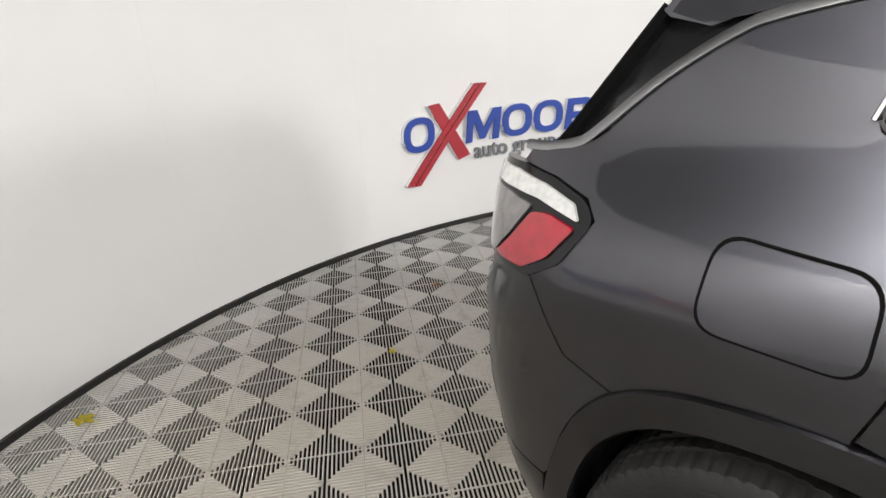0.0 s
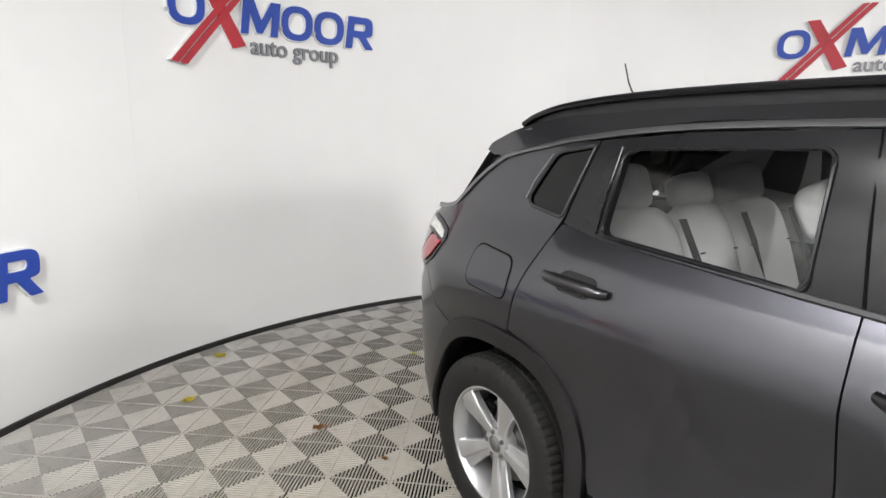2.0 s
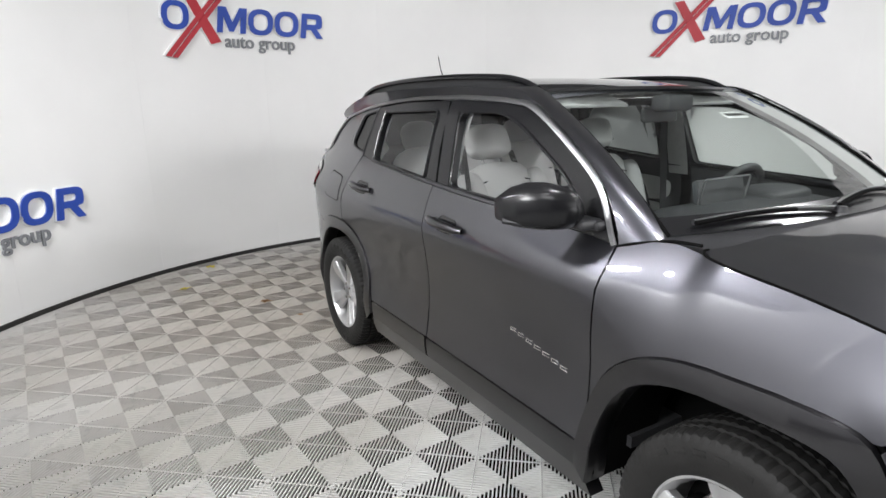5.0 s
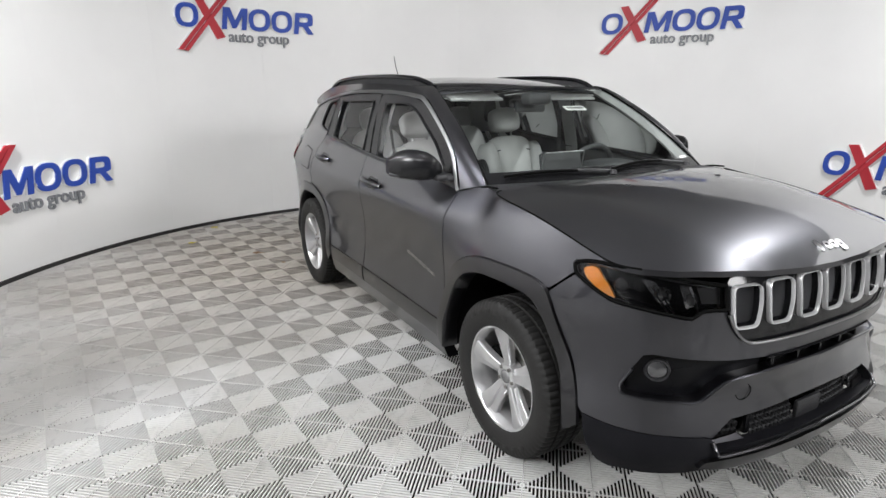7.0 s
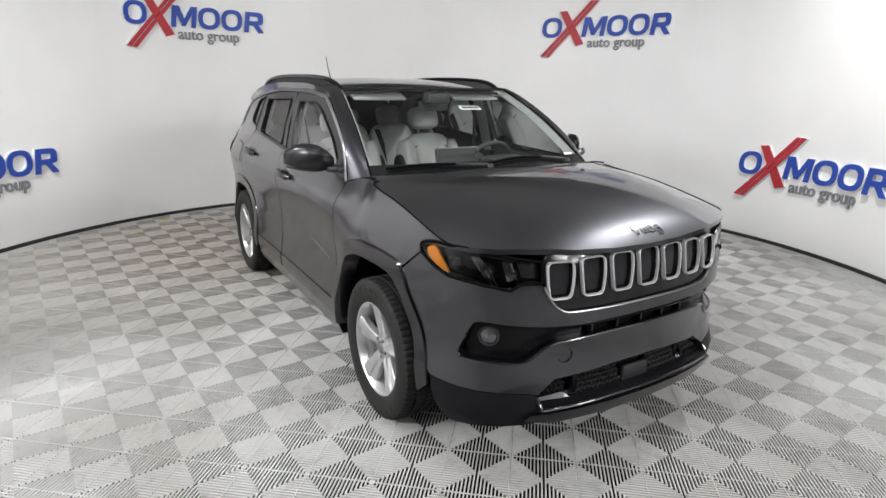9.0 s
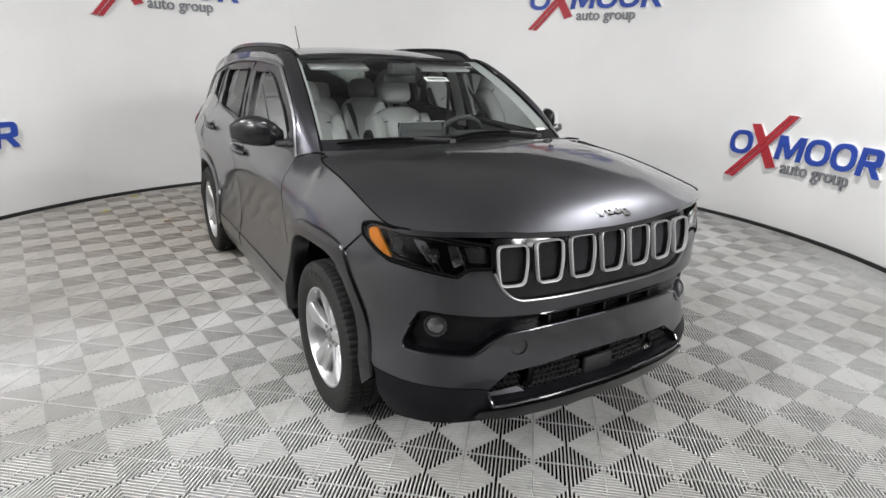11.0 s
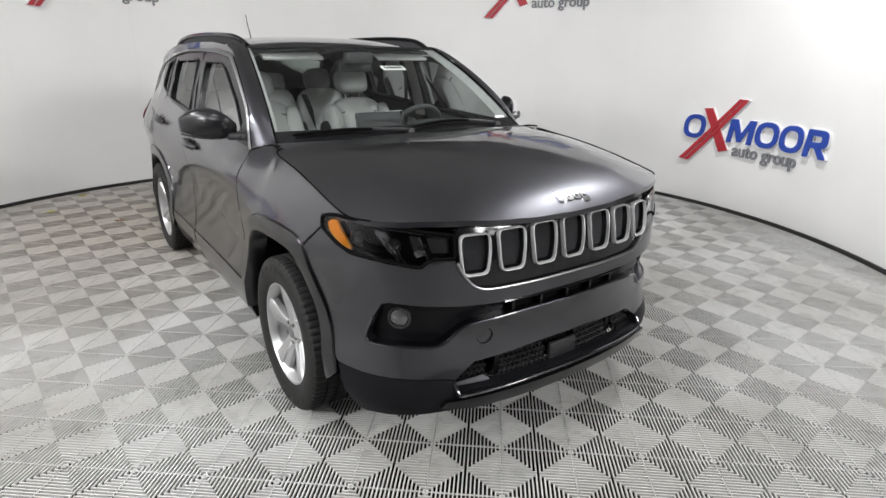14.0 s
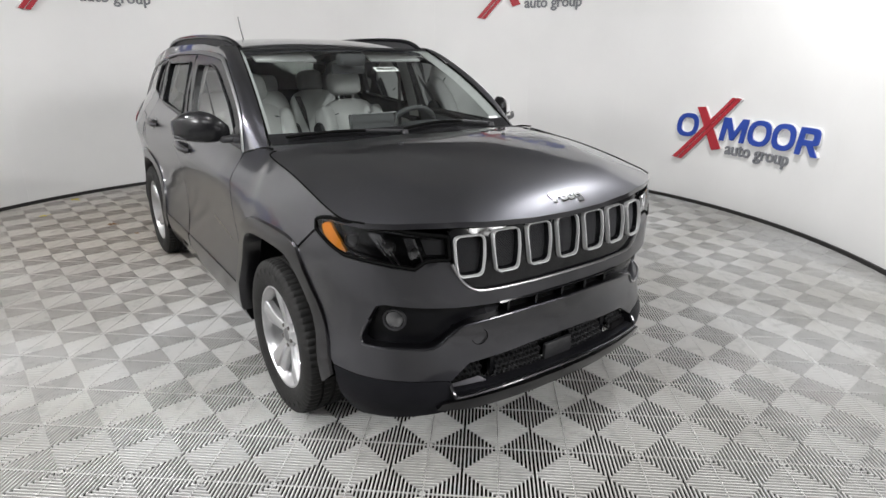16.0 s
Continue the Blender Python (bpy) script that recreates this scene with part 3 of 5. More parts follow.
CAR_MID = (0, 0, 0.8)


def skin(name, outline, place, mat, parent, label="", thick=0.014, step=0.045, holes=(), proud=0.0, angle=35):
    fn = place if not proud else (lambda u, v, d: place(u, v, d - proud))
    bm = sheet(outline, fn, thick, step, holes)
    return part(name, turned_out(bm, CAR_MID), mat, parent, label, angle=angle)


def arch(cx, a, b, z0, lo=None, n=30, power=2.5, up=True):
    """Half a rounded wheel opening, from its rear foot to its front foot."""
    out = []
    for k in range(n + 1):
        t = math.pi * (1 - k / n)
        c, s = math.cos(t), math.sin(t)
        out.append((cx + a * math.copysign(abs(c) ** (2 / power), c), 0.345 + b * abs(s) ** (2 / power)))
    lo = z0 if lo is None else lo
    return [(out[0][0] - 0.02 * (0.345 - z0 > 0), z0)] + [p for p in out if p[1] >= z0] + [(out[-1][0] + 0.0, lo)]


FRONT_HUB, REAR_HUB, HUB_Z = 1.325, -1.312, 0.345
FO, FI = arch(FRONT_HUB, 0.520, 0.525, 0.36)[:15], arch(FRONT_HUB, 0.450, 0.450, 0.30)[:16]
FO += smooth_line([(1.40, 0.873), (1.52, 0.867), (1.595, 0.845), (1.635, 0.785), (1.672, 0.690), (1.725, 0.580), (1.757, 0.480), (1.772, 0.410), (1.775, 0.360)], 3)
FI += smooth_line([(1.40, 0.796), (1.49, 0.788), (1.548, 0.766), (1.590, 0.712), (1.625, 0.636), (1.668, 0.550), (1.695, 0.460), (1.705, 0.390), (1.705, 0.300)], 3)
RO, RI = arch(-1.285, 0.462, 0.490, 0.36), arch(-1.285, 0.388, 0.412, 0.30)
FO, FI, RO, RI = ([(sx(x), z) for x, z in line] for line in (FO, FI, RO, RI))


BELT = [(-1.05, 1.215), (-0.87, 1.185), (-0.32, 1.150), (-0.09, 1.138), (0.40, 1.116), (0.93, 1.092)]


def belt(x):
    return float(np.interp(x, [b[0] for b in BELT], [b[1] for b in BELT]))


# rows of the windscreen from its foot to its top
wind = []
for t in np.linspace(0, 1, 12):
    cx, cz = 1.105 + (0.315 - 1.105) * t, 1.130 + (1.562 - 1.135) * t + 0.035 * math.sin(math.pi * t)
    half = 0.735 + (0.615 - 0.735) * t
    wind.append([(cx - (0.140 - 0.065 * t) * (y / half) ** 2, y, cz - 0.010 * (y / half) ** 2) for y in np.linspace(-half, half, 17)])

for side in (-1, 1):
    low, up = low_surface(side), up_surface(side)
    near = side < 0
    # dark inner shell that closes the gaps
    ring = [(S_REAR + 0.05, 0.26)] + RI + FI + [(sx(1.83), 0.45), (sx(1.83), 0.78), (sx(1.62), 0.80), (sx(1.57), 1.0), (sx(1.0), 1.08), (sx(-1.0), 1.15), (sx(-1.75), 1.15), (S_REAR + 0.05, 1.05)]
    skin("inner_shell", ring, lambda u, v, d, low=low: low(u, v, d + 0.016), BLACK, car, "black inner body behind the panels", 0, 0.08)

    # front wing
    wing = [(sx(0.832), 0.43), (sx(0.838), 0.62), (sx(0.846), 0.81), (sx(0.854), 0.96), (sx(0.858), 1.03), (sx(0.854), 1.082), (sx(0.90), 1.100), (sx(0.96), 1.113), (sx(1.02), 1.119)]
    wing += [(sx(x), float(curve(float(x), EDGE_X, EDGE_Z)) - 0.001) for x in (1.1, 1.2, 1.3, 1.4, 1.5, 1.6, 1.7, 1.8)]
    wing += [(sx(1.83), 0.994), (sx(1.80), 0.992), (sx(1.75), 0.984), (sx(1.70), 0.969), (sx(1.692), 0.957), (sx(1.703), 0.927), (sx(1.66), 0.888), (sx(1.609), 0.846)] + [p for p in FO if p[1] > 0.43 and p[0] < sx(1.60)][::-1]
    skin("front_wing", wing, low, PAINT, car)
    # bumper skin below the lamp
    pocket = [(sy(0.768), 0.686), (sy(0.788), 0.632), (sx(1.908), 0.572), (sx(1.903), 0.540), (sx(1.920), 0.524), (sy(0.749), 0.520), (sy(0.670), 0.517), (sy(0.600), 0.511), (sy(0.556), 0.526), (sy(0.498), 0.575), (sy(0.455), 0.592), (sy(0.336), 0.600)]
    nose = [(sx(1.617), 0.838), (sx(1.665), 0.881), (sx(1.711), 0.920), (sx(1.80), 0.881), (sx(1.862), 0.856), (sy(0.765), 0.842), (sy(0.652), 0.818), (sy(0.617), 0.842), (sy(0.600), 0.845), (sy(0.529), 0.841), (sy(0.496), 0.775), (sy(0.438), 0.726), (sy(0.34), 0.715), (S_FRONT, 0.714),
            (S_FRONT, 0.655), (sy(0.327), 0.657), (sy(0.503), 0.667), (sy(0.644), 0.682), (sy(0.745), 0.694)] + pocket + [(S_FRONT, 0.604), (S_FRONT, 0.444), (sy(0.152), 0.443), (sy(0.307), 0.434), (sy(0.445), 0.428), (sy(0.525), 0.374), (sy(0.561), 0.382), (sy(0.662), 0.391), (sy(0.749), 0.397), (sx(1.891), 0.402), (sx(1.827), 0.408), (sx(1.785), 0.412)]
    nose += [p for p in FO if 0.415 < p[1] < 0.830 and p[0] > sx(FRONT_HUB)][::-1]
    skin("front_bumper", nose, low, PAINT, car, "dark grey front bumper", 0.05)
    # fog lamp pocket
    fogp = [(sy(0.30), 0.660), (sy(0.503), 0.672), (sy(0.644), 0.687), (sy(0.745), 0.699), (sy(0.772), 0.692), (sy(0.793), 0.632), (sx(1.903), 0.572), (sx(1.898), 0.538), (sx(1.917), 0.519)] + [(u, v - 0.005) for u, v in pocket[5:]] + [(sy(0.30), 0.597)]
    skin("fog_lamp_pocket", fogp, lambda u, v, d, low=low: low(u, v, d + 0.045), LOWER, car, "black pocket round the fog lamp", 0)
    fog_at = Vector(low(sy(0.724), 0.617, 0.046))
    out = Vector((0.70, side * 0.70, 0)).normalized()
    face = out.to_track_quat("Y", "Z").to_matrix().to_4x4()
    bm = lathe([(0.0, 0.012), (0.020, 0.010), (0.032, 0.005), (0.034, 0.0)], 28)
    bm.transform(Matrix.Translation(fog_at) @ face)
    fog = part("fog_lamp", bm, material("fog_lens", (0.14, 0.14, 0.145), 0.06, 0.6, 1.0) if near else bpy.data.materials["fog_lens"], car, "round clear fog lamp")
    bm = lathe([(0.034, 0.0), (0.036, 0.010), (0.042, 0.010), (0.045, 0.0)], 28)
    bm.transform(Matrix.Translation(fog_at) @ face)
    part("bezel", bm, PLASTIC, fog)
    # rounded edge of the paint under the pocket
    line = smooth_line([low(u, v - 0.003, 0.0) for u, v in pocket[1:]] + [low(S_FRONT, 0.601, 0.0)], 4)
    part("bumper_edge", tube(line, 0.0065, 8), PAINT, car, "rounded painted edge under the fog lamp pocket")
    # lower black spoiler and lip
    chin = [(sx(1.785), 0.408), (sx(1.827), 0.404), (sx(1.891), 0.398), (sy(0.749), 0.393), (sy(0.662), 0.387), (sy(0.561), 0.378), (sy(0.528), 0.369), (sy(0.518), 0.334), (S_FRONT, 0.334), (S_FRONT, 0.235), (sy(0.45), 0.242), (sy(0.62), 0.236), (sx(1.93), 0.216), (sx(1.877), 0.202), (sx(1.835), 0.212), (sx(1.80), 0.290)]
    skin("lower_spoiler", chin, low, CLADDING, car, "dark grey plastic lower front spoiler", 0.05)
    plate = [(sy(0.566), 0.303), (sy(0.45), 0.302), (S_FRONT, 0.298), (S_FRONT, 0.236), (sy(0.455), 0.244), (sy(0.585), 0.276)]
    skin("skid_lip", rounded(plate, 0.006, 3), low, DARKGREY, car, "satin grey lip under the lower grille", 0.03, 0.03, proud=0.020)
    lip = smooth_line([low(sy(0.528), 0.362, -0.004), low(sy(0.520), 0.330, -0.010), low(sy(0.495), 0.318, -0.014), low(sy(0.30), 0.324, -0.016), low(S_FRONT, 0.326, -0.016)], 6)
    part("grille_rim", tube(lip, 0.008, 8, flat=0.8), DARKGREY, car, "grey rim under the lower grille")
    # doors
    front_door = [(sx(-0.190), 0.440), (sx(0.826), 0.440), (sx(0.832), 0.62), (sx(0.840), 0.81), (sx(0.848), 0.96), (sx(0.852), 1.03), (sx(0.847), 1.080)]
    front_door += [(sx(x), belt(x)) for x in (0.7, 0.4, 0.1)] + [(sx(-0.205), belt(-0.205)), (sx(-0.200), 1.0), (sx(-0.192), 0.8)]
    door = skin("front_door", front_door, low, PAINT, car)
    rear_door = [(sx(-0.195), 0.440)] + [(sx(-0.197), 0.8), (sx(-0.205), 1.0), (sx(-0.210), belt(-0.210))]
    rear_door += [(sx(x), belt(x)) for x in (-0.32, -0.6, -0.87)] + [(sx(-1.0), belt(-1.0)), (sx(-1.070), 1.212), (sx(-1.093), 1.168), (sx(-1.133), 1.06), (sx(-1.173), 0.94), (sx(-1.203), 0.842)]
    rear_door += [p for p in RO if p[0] > sx(-1.195) and p[1] > 0.46] + [(sx(-0.81), 0.440)]
    rdoor = skin("rear_door", rear_door, low, PAINT, car)
    # door cladding and sill
    for name, owner, x0, x1 in (("door_cladding", door, -0.184, 0.818), ("door_cladding", rdoor, -0.795, -0.203)):
        clad = [(sx(x0), 0.345), (sx(x1), 0.345), (sx(x1), 0.437), (sx(x0), 0.437)]
        skin(name, rounded(clad, 0.01), low, DARKGREY, owner, "cladding in darkened body colour along the door's foot", 0.02, 0.06, proud=0.006)
    skin("sill", [(sx(-0.84), 0.235), (sx(0.85), 0.235), (sx(0.84), 0.338), (sx(-0.82), 0.338)], low, DARKGREY, car, "sill in darkened body colour under the doors", 0.06, 0.08)
    # rear quarter and bumper
    qwin = rounded([(-1.276, 1.263, 0.055), (-1.180, 1.438, 0.03), (-1.019, 1.464, 0.008), (-1.066, 1.290, 0.01), (-1.084, 1.234, 0.012)], 0.02)
    quarter = [(-1.208, 0.842), (-1.178, 0.94), (-1.138, 1.062), (-1.098, 1.168), (-1.078, 1.222), (-1.058, 1.30), (-1.010, 1.478), (-1.08, 1.476), (-1.25, 1.449), (-1.44, 1.412), (-1.56, 1.345), (-1.72, 1.218),
               (-1.80, 1.205), (-1.885, 1.190), (-1.90, 1.165), (-1.78, 1.148), (-1.685, 1.122), (-1.652, 1.088), (-1.705, 1.00), (-1.78, 0.955), (-1.745, 0.88), (-1.70, 0.80), (-1.590, 0.758)]
    quarter = [(sx(x), z) for x, z in quarter] + [p for p in RO if p[1] > 0.758 and p[0] < sx(-1.205)]

    def quarter_place(s, z, depth=0.0, low=low, up=up):
        if z < 1.26:
            return low(s, z, depth)
        return up(float(np.interp(s, PS, PX)), z, depth)
    skin("rear_quarter", quarter, quarter_place, PAINT, car, "", 0.02, 0.035, holes=[[(sx(x), z) for x, z in qwin]])
    tail = [(S_REAR, 0.50), (S_REAR, 0.92), (sx(-2.06), 0.92), (sx(-1.95), 0.945), (sx(-1.784), 0.951), (sx(-1.749), 0.88), (sx(-1.704), 0.798), (sx(-1.594), 0.754)] + [p for p in RO if p[0] < sx(-1.6) and 0.46 < p[1] < 0.745][::-1] + [(sx(-1.752), 0.462), (sx(-1.86), 0.462), (sx(-2.0), 0.50)]
    skin("rear_bumper", tail, low, PAINT, car)
    skirt = [(S_REAR, 0.30), (S_REAR, 0.495), (sx(-2.0), 0.495), (sx(-1.86), 0.458), (sx(-1.752), 0.458), (sx(-1.748), 0.36), (sx(-1.78), 0.31), (sx(-1.85), 0.30)]
    skin("lower_rear_bumper", skirt, low, DARKGREY, car, "lower rear bumper in darkened body colour", 0.05)
    # wheel arch flares
    for line_o, line_i in ((FO, FI), (RO, RI)):
        n = 34
        a, b = np.array(line_o), np.array(line_i)
        pick = lambda l: np.c_[np.interp(np.linspace(0, 1, n), np.linspace(0, 1, len(l)), l[:, 0]), np.interp(np.linspace(0, 1, n), np.linspace(0, 1, len(l)), l[:, 1])]
        a, b = pick(a), pick(b)
        rows = []
        for t, out_by in ((0.0, -0.004), (0.06, 0.010), (0.5, 0.014), (0.92, 0.014), (1.0, 0.004), (1.02, -0.07)):
            p = a + (b - a) * t
            rows.append([low(u, v, -out_by) for u, v in p])
        part("wheel_arch_flare", turned_out(strip(rows), CAR_MID), DARKGREY, car, "flare in darkened body colour round the wheel opening", angle=40)
        # wheel well
        wells = [[low(u, v, 0.02) for u, v in b]]
        c = b.mean(0)
        wells.append([low(u, v, 0.30) for u, v in b])
        part("wheel_well", strip(wells), BLACK, car, "black wheel well liner")
    # fuel flap on the passenger side
    if near:
        flap = rounded([(sx(-1.440), 0.964), (sx(-1.212), 0.944), (sx(-1.208), 1.084), (sx(-1.428), 1.107)], 0.045, 6)
        skin("fuel_flap_gap", rounded([(sx(-1.4455), 0.9585), (sx(-1.2065), 0.9385), (sx(-1.2025), 1.0895), (sx(-1.4335), 1.1125)], 0.048, 6), low, BLACK, car, "black joint round the fuel flap", 0, 0.04, proud=0.0012)
        skin("fuel_flap", flap, low, PAINT, car, "", 0.004, 0.03, proud=0.003)
    # handles
    for owner, x0, x1, z in ((door, -0.145, 0.125, 1.014), (rdoor, -1.05, -0.80, 1.066)):
        cx = (x0 + x1) / 2
        # the recess's shade as a flat black patch on the door
        bm = sheet(rounded([(sx(cx - 0.080), z - 0.036), (sx(cx + 0.065), z - 0.042), (sx(cx + 0.085), z + 0.020), (sx(cx - 0.060), z + 0.030)], 0.036, 6), lambda u, v, d, low=low: low(u, v, d - 0.0015), 0.002, 0.03)
        part("handle_cup", turned_out(bm, CAR_MID), GLOSS, owner, "flat black patch for the shaded recess behind the door handle")
        pts, rad = [], []
        for k in range(13):
            t = k / 12
            u = sx(x0 + (x1 - x0) * t)
            lift = 0.030 * math.sin(math.pi * min(1, max(0, t))) ** 0.45
            pts.append(low(u, z - 0.004 - 0.012 * (t - 0.5) + 0.004 * math.sin(math.pi * t), -0.006 - lift))
            rad.append(0.0185 - 0.0075 * (abs(t - 0.5) * 2) ** 3)
        bar = part("door_handle", tube(pts, rad, 12, flat=1.15), DARKGREY, owner, "dark grey pull handle")
    # name badge, kept as bars
    for k in range(7):
        u0, z = sx(0.425 + 0.046 * k), 0.692 - 0.0075 * k
        for dz, h in ((-0.0065, 0.0035), (0.0045, 0.0035)):
            bm = sheet(rounded([(u0, z + dz), (u0 + 0.036, z + dz), (u0 + 0.037, z + dz + h), (u0 + 0.001, z + dz + h)], 0.0012, 2), lambda u, v, d, low=low: low(u, v, d - 0.003), 0.003, 0.02)
            part("badge_bar", turned_out(bm, CAR_MID), CHROME, door, "small chrome bar of the name badge")
        bm = sheet([(u0 + 0.001, z - 0.0065), (u0 + 0.006, z - 0.0065), (u0 + 0.006, z + 0.008), (u0 + 0.001, z + 0.008)], lambda u, v, d, low=low: low(u, v, d - 0.003), 0.003, 0.02)
        part("badge_bar", turned_out(bm, CAR_MID), CHROME, door)
    # windows: black surround with openings
    fwin = rounded([(-0.088, 1.150), (-0.146, 1.462, 0.05), (0.15, 1.464, 0.09), (0.29, 1.420, 0.06), (0.568, 1.275, 0.05), (0.752, 1.120, 0.03)], 0.03)
    rwin = rounded([(-0.908, 1.203), (-0.898, 1.456, 0.05), (-0.338, 1.471, 0.04), (-0.326, 1.160)], 0.03)
    surround = [(0.853, 1.085), (0.738, 1.232), (0.568, 1.352), (0.34, 1.466), (0.19, 1.496), (-0.2, 1.514), (-0.7, 1.505), (-1.003, 1.479), (-1.068, 1.218), (-0.87, 1.180), (-0.32, 1.145), (-0.09, 1.133), (0.4, 1.111)]
    frame_ob = skin("window_surround", surround, up, FILM, car, "gloss black window frames and pillars", 0.03, 0.05, holes=[fwin, rwin])
    for hole in (fwin, rwin):
        loop = [up(x, z, -0.004) for x, z in hole]
        part("window_seal", tube(loop, 0.006, 6, closed=True), FILM, frame_ob)
        pane = part("window_pane", turned_out(sheet(hole, lambda u, v, d, up=up: up(u, v, d + 0.010), 0, 0.06), CAR_MID), SIDEGLASS, frame_ob, "clear glass of a side window")
        pane.visible_shadow = False
    part("belt_seal", tube([low(sx(x), belt(x) + 0.004, 0.012) for x in np.linspace(-0.98, 0.90, 24)], 0.010, 6), PLASTIC, car, "black rubber seal along the windows' foot")
    # gap line between the door frames, and bright edges
    part("pillar_joint", tube([up(x, z, -0.002) for x, z in ((-0.212, 1.14), (-0.238, 1.3), (-0.270, 1.51))], 0.004, 5), BLACK, frame_ob)
    part("frame_edge", tube([up(x, z, -0.004) for x, z in ((-0.926, 1.205), (-0.922, 1.33), (-0.914, 1.462))], 0.003, 5), GLOSS, frame_ob)
    part("frame_edge", tube([up(x, z, -0.004) for x, z in ((-0.106, 1.148), (-0.136, 1.3), (-0.164, 1.465))], 0.0022, 5), GLOSS, frame_ob)
    # quarter window behind the rear door, in a painted panel
    pane = part("quarter_window", turned_out(sheet(qwin, lambda u, v, d, q=quarter_place: q(sx(u), v, d + 0.006), 0.004, 0.05), CAR_MID), TINTED, car, "dark tinted rear quarter window")
    part("window_seal", tube([quarter_place(sx(x), z, -0.001) for x, z in qwin], 0.006, 6, closed=True), PLASTIC, pane)
    part("frame_edge", tube([up(x, z, -0.006) for x, z in ((-1.268, 1.280), (-1.249, 1.335), (-1.190, 1.432))], 0.0045, 5), SATIN, pane)
    lining = [(-0.99, 1.20), (-0.97, 1.50), (-1.10, 1.49), (-1.36, 1.44), (-1.55, 1.33), (-1.66, 1.20), (-1.60, 1.00), (-1.02, 1.00)]
    skin("pillar_lining", lining, lambda u, v, d, q=quarter_place: q(sx(u), v, d + 0.075), LINER, car, "grey cloth lining of the rear pillar", 0.0, 0.06, holes=[qwin])
    # cant rail: painted band over the chrome line
    cant = [(0.36, 1.489), (0.20, 1.519), (-0.2, 1.537), (-0.7, 1.535), (-1.08, 1.499), (-1.25, 1.471), (-1.38, 1.444), (-1.46, 1.427), (-1.53, 1.418), (-1.590, 1.438), (-1.570, 1.466), (-1.47, 1.508), (-1.36, 1.537), (-1.2, 1.560), (-0.8, 1.574), (-0.3, 1.574), (0.05, 1.555), (0.25, 1.530)]
    skin("roof_side", cant, up, PAINT, car, "", 0.02, 0.05)
    chrome = [(0.842, 1.083), (0.745, 1.240), (0.568, 1.362), (0.34, 1.477), (0.19, 1.507), (-0.2, 1.525), (-0.7, 1.520), (-1.08, 1.487), (-1.25, 1.459), (-1.40, 1.430), (-1.47, 1.406), (-1.58, 1.335), (-1.70, 1.232), (-1.74, 1.210), (-1.80, 1.198), (-1.86, 1.196)]
    pts = smooth_line(chrome, 5)
    rows = []
    for off, out_by in ((-0.010, 0.0), (-0.0075, 0.006), (0.0075, 0.006), (0.010, 0.0)):
        row = []
        for i, (x, z) in enumerate(pts):
            a, b = np.array(pts[max(0, i - 1)]), np.array(pts[min(len(pts) - 1, i + 1)])
            nx, nz = (b - a)[1], -(b - a)[0]
            ln = math.hypot(nx, nz)
            row.append(up(x + nx / ln * off, z + nz / ln * off, -out_by - 0.003))
        rows.append(row)
    part("chrome_strip", turned_out(strip(rows), CAR_MID), SATIN, car, "satin chrome strip over the side windows", angle=60)
    # front pillar between the strip and the windscreen
    a_line = [up(x, z, -0.002) for x, z in smooth_line([(0.05, 1.555), (0.25, 1.528), (0.355, 1.490), (0.58, 1.372), (0.757, 1.248), (0.842, 1.130), (0.858, 1.078)], 6)]
    b_line = [(x, side * y, z) for x, y, z in smooth_line([(0.14, 0.625, 1.562), *[(0.010 + wind[k][-1][0], 0.006 + wind[k][-1][1], 0.006 + wind[k][-1][2]) for k in (11, 8, 5, 2)], (0.958, 0.748, 1.126), (0.966, 0.772, 1.106)], 6)]
    rows = []
    for t in np.linspace(0, 1, 8):
        bow = 4 * t * (1 - t)
        rows.append([tuple((1 - t) * np.array(p) + t * np.array(q) + bow * np.array((0.004, side * 0.006, 0.006))) for p, q in zip(a_line, b_line)])
    part("front_pillar", turned_out(strip(rows), CAR_MID), PAINT, car, angle=60)
    inner = [[(x - 0.006, y - side * 0.004, z - 0.012) for x, y, z in b_line[:-6]], [(x - 0.055, y - side * 0.045, z - 0.022) for x, y, z in b_line[:-6]], [(x - 0.10, y + side * 0.01, z - 0.04) for x, y, z in b_line[:-6]]]
    part("pillar_trim", strip(inner), LINER, car, "light grey inner trim of the front pillar", angle=60)
    part("pillar_seal", tube(smooth_line([(0.850, side * 0.820, 1.082), (0.90, side * 0.806, 1.098), (0.955, side * 0.785, 1.111), (1.02, side * 0.776, 1.124), (1.10, side * 0.772, 1.128)], 4), 0.005, 6), BLACK, car, "black joint under the front pillar")
    # black trim between the quarter and the rear window
    a_line = [up(x, z, 0.004) for x, z in ((-1.36, 1.438), (-1.45, 1.408), (-1.54, 1.352), (-1.64, 1.275), (-1.72, 1.210), (-1.80, 1.190))]
    b_line = [(-1.60 - 0.19 * t, side * (0.645 + 0.045 * t), 1.455 - 0.26 * t) for t in np.linspace(0, 1, 6)]
    part("rear_window_trim", turned_out(strip([a_line, b_line]), CAR_MID), FILM, car, "black trim beside the rear window")
    # black tube added to block the light between the trim and the rear glass
    edge = [(-1.614 - 0.181 * t, side * (0.6425 + 0.048 * t), 1.443 - 0.245 * t) for t in np.linspace(0, 1, 6)]
    part("rear_window_seal", tube(edge, 0.020, 8), BLACK, car, "black tube added to close the gap beside the rear window")
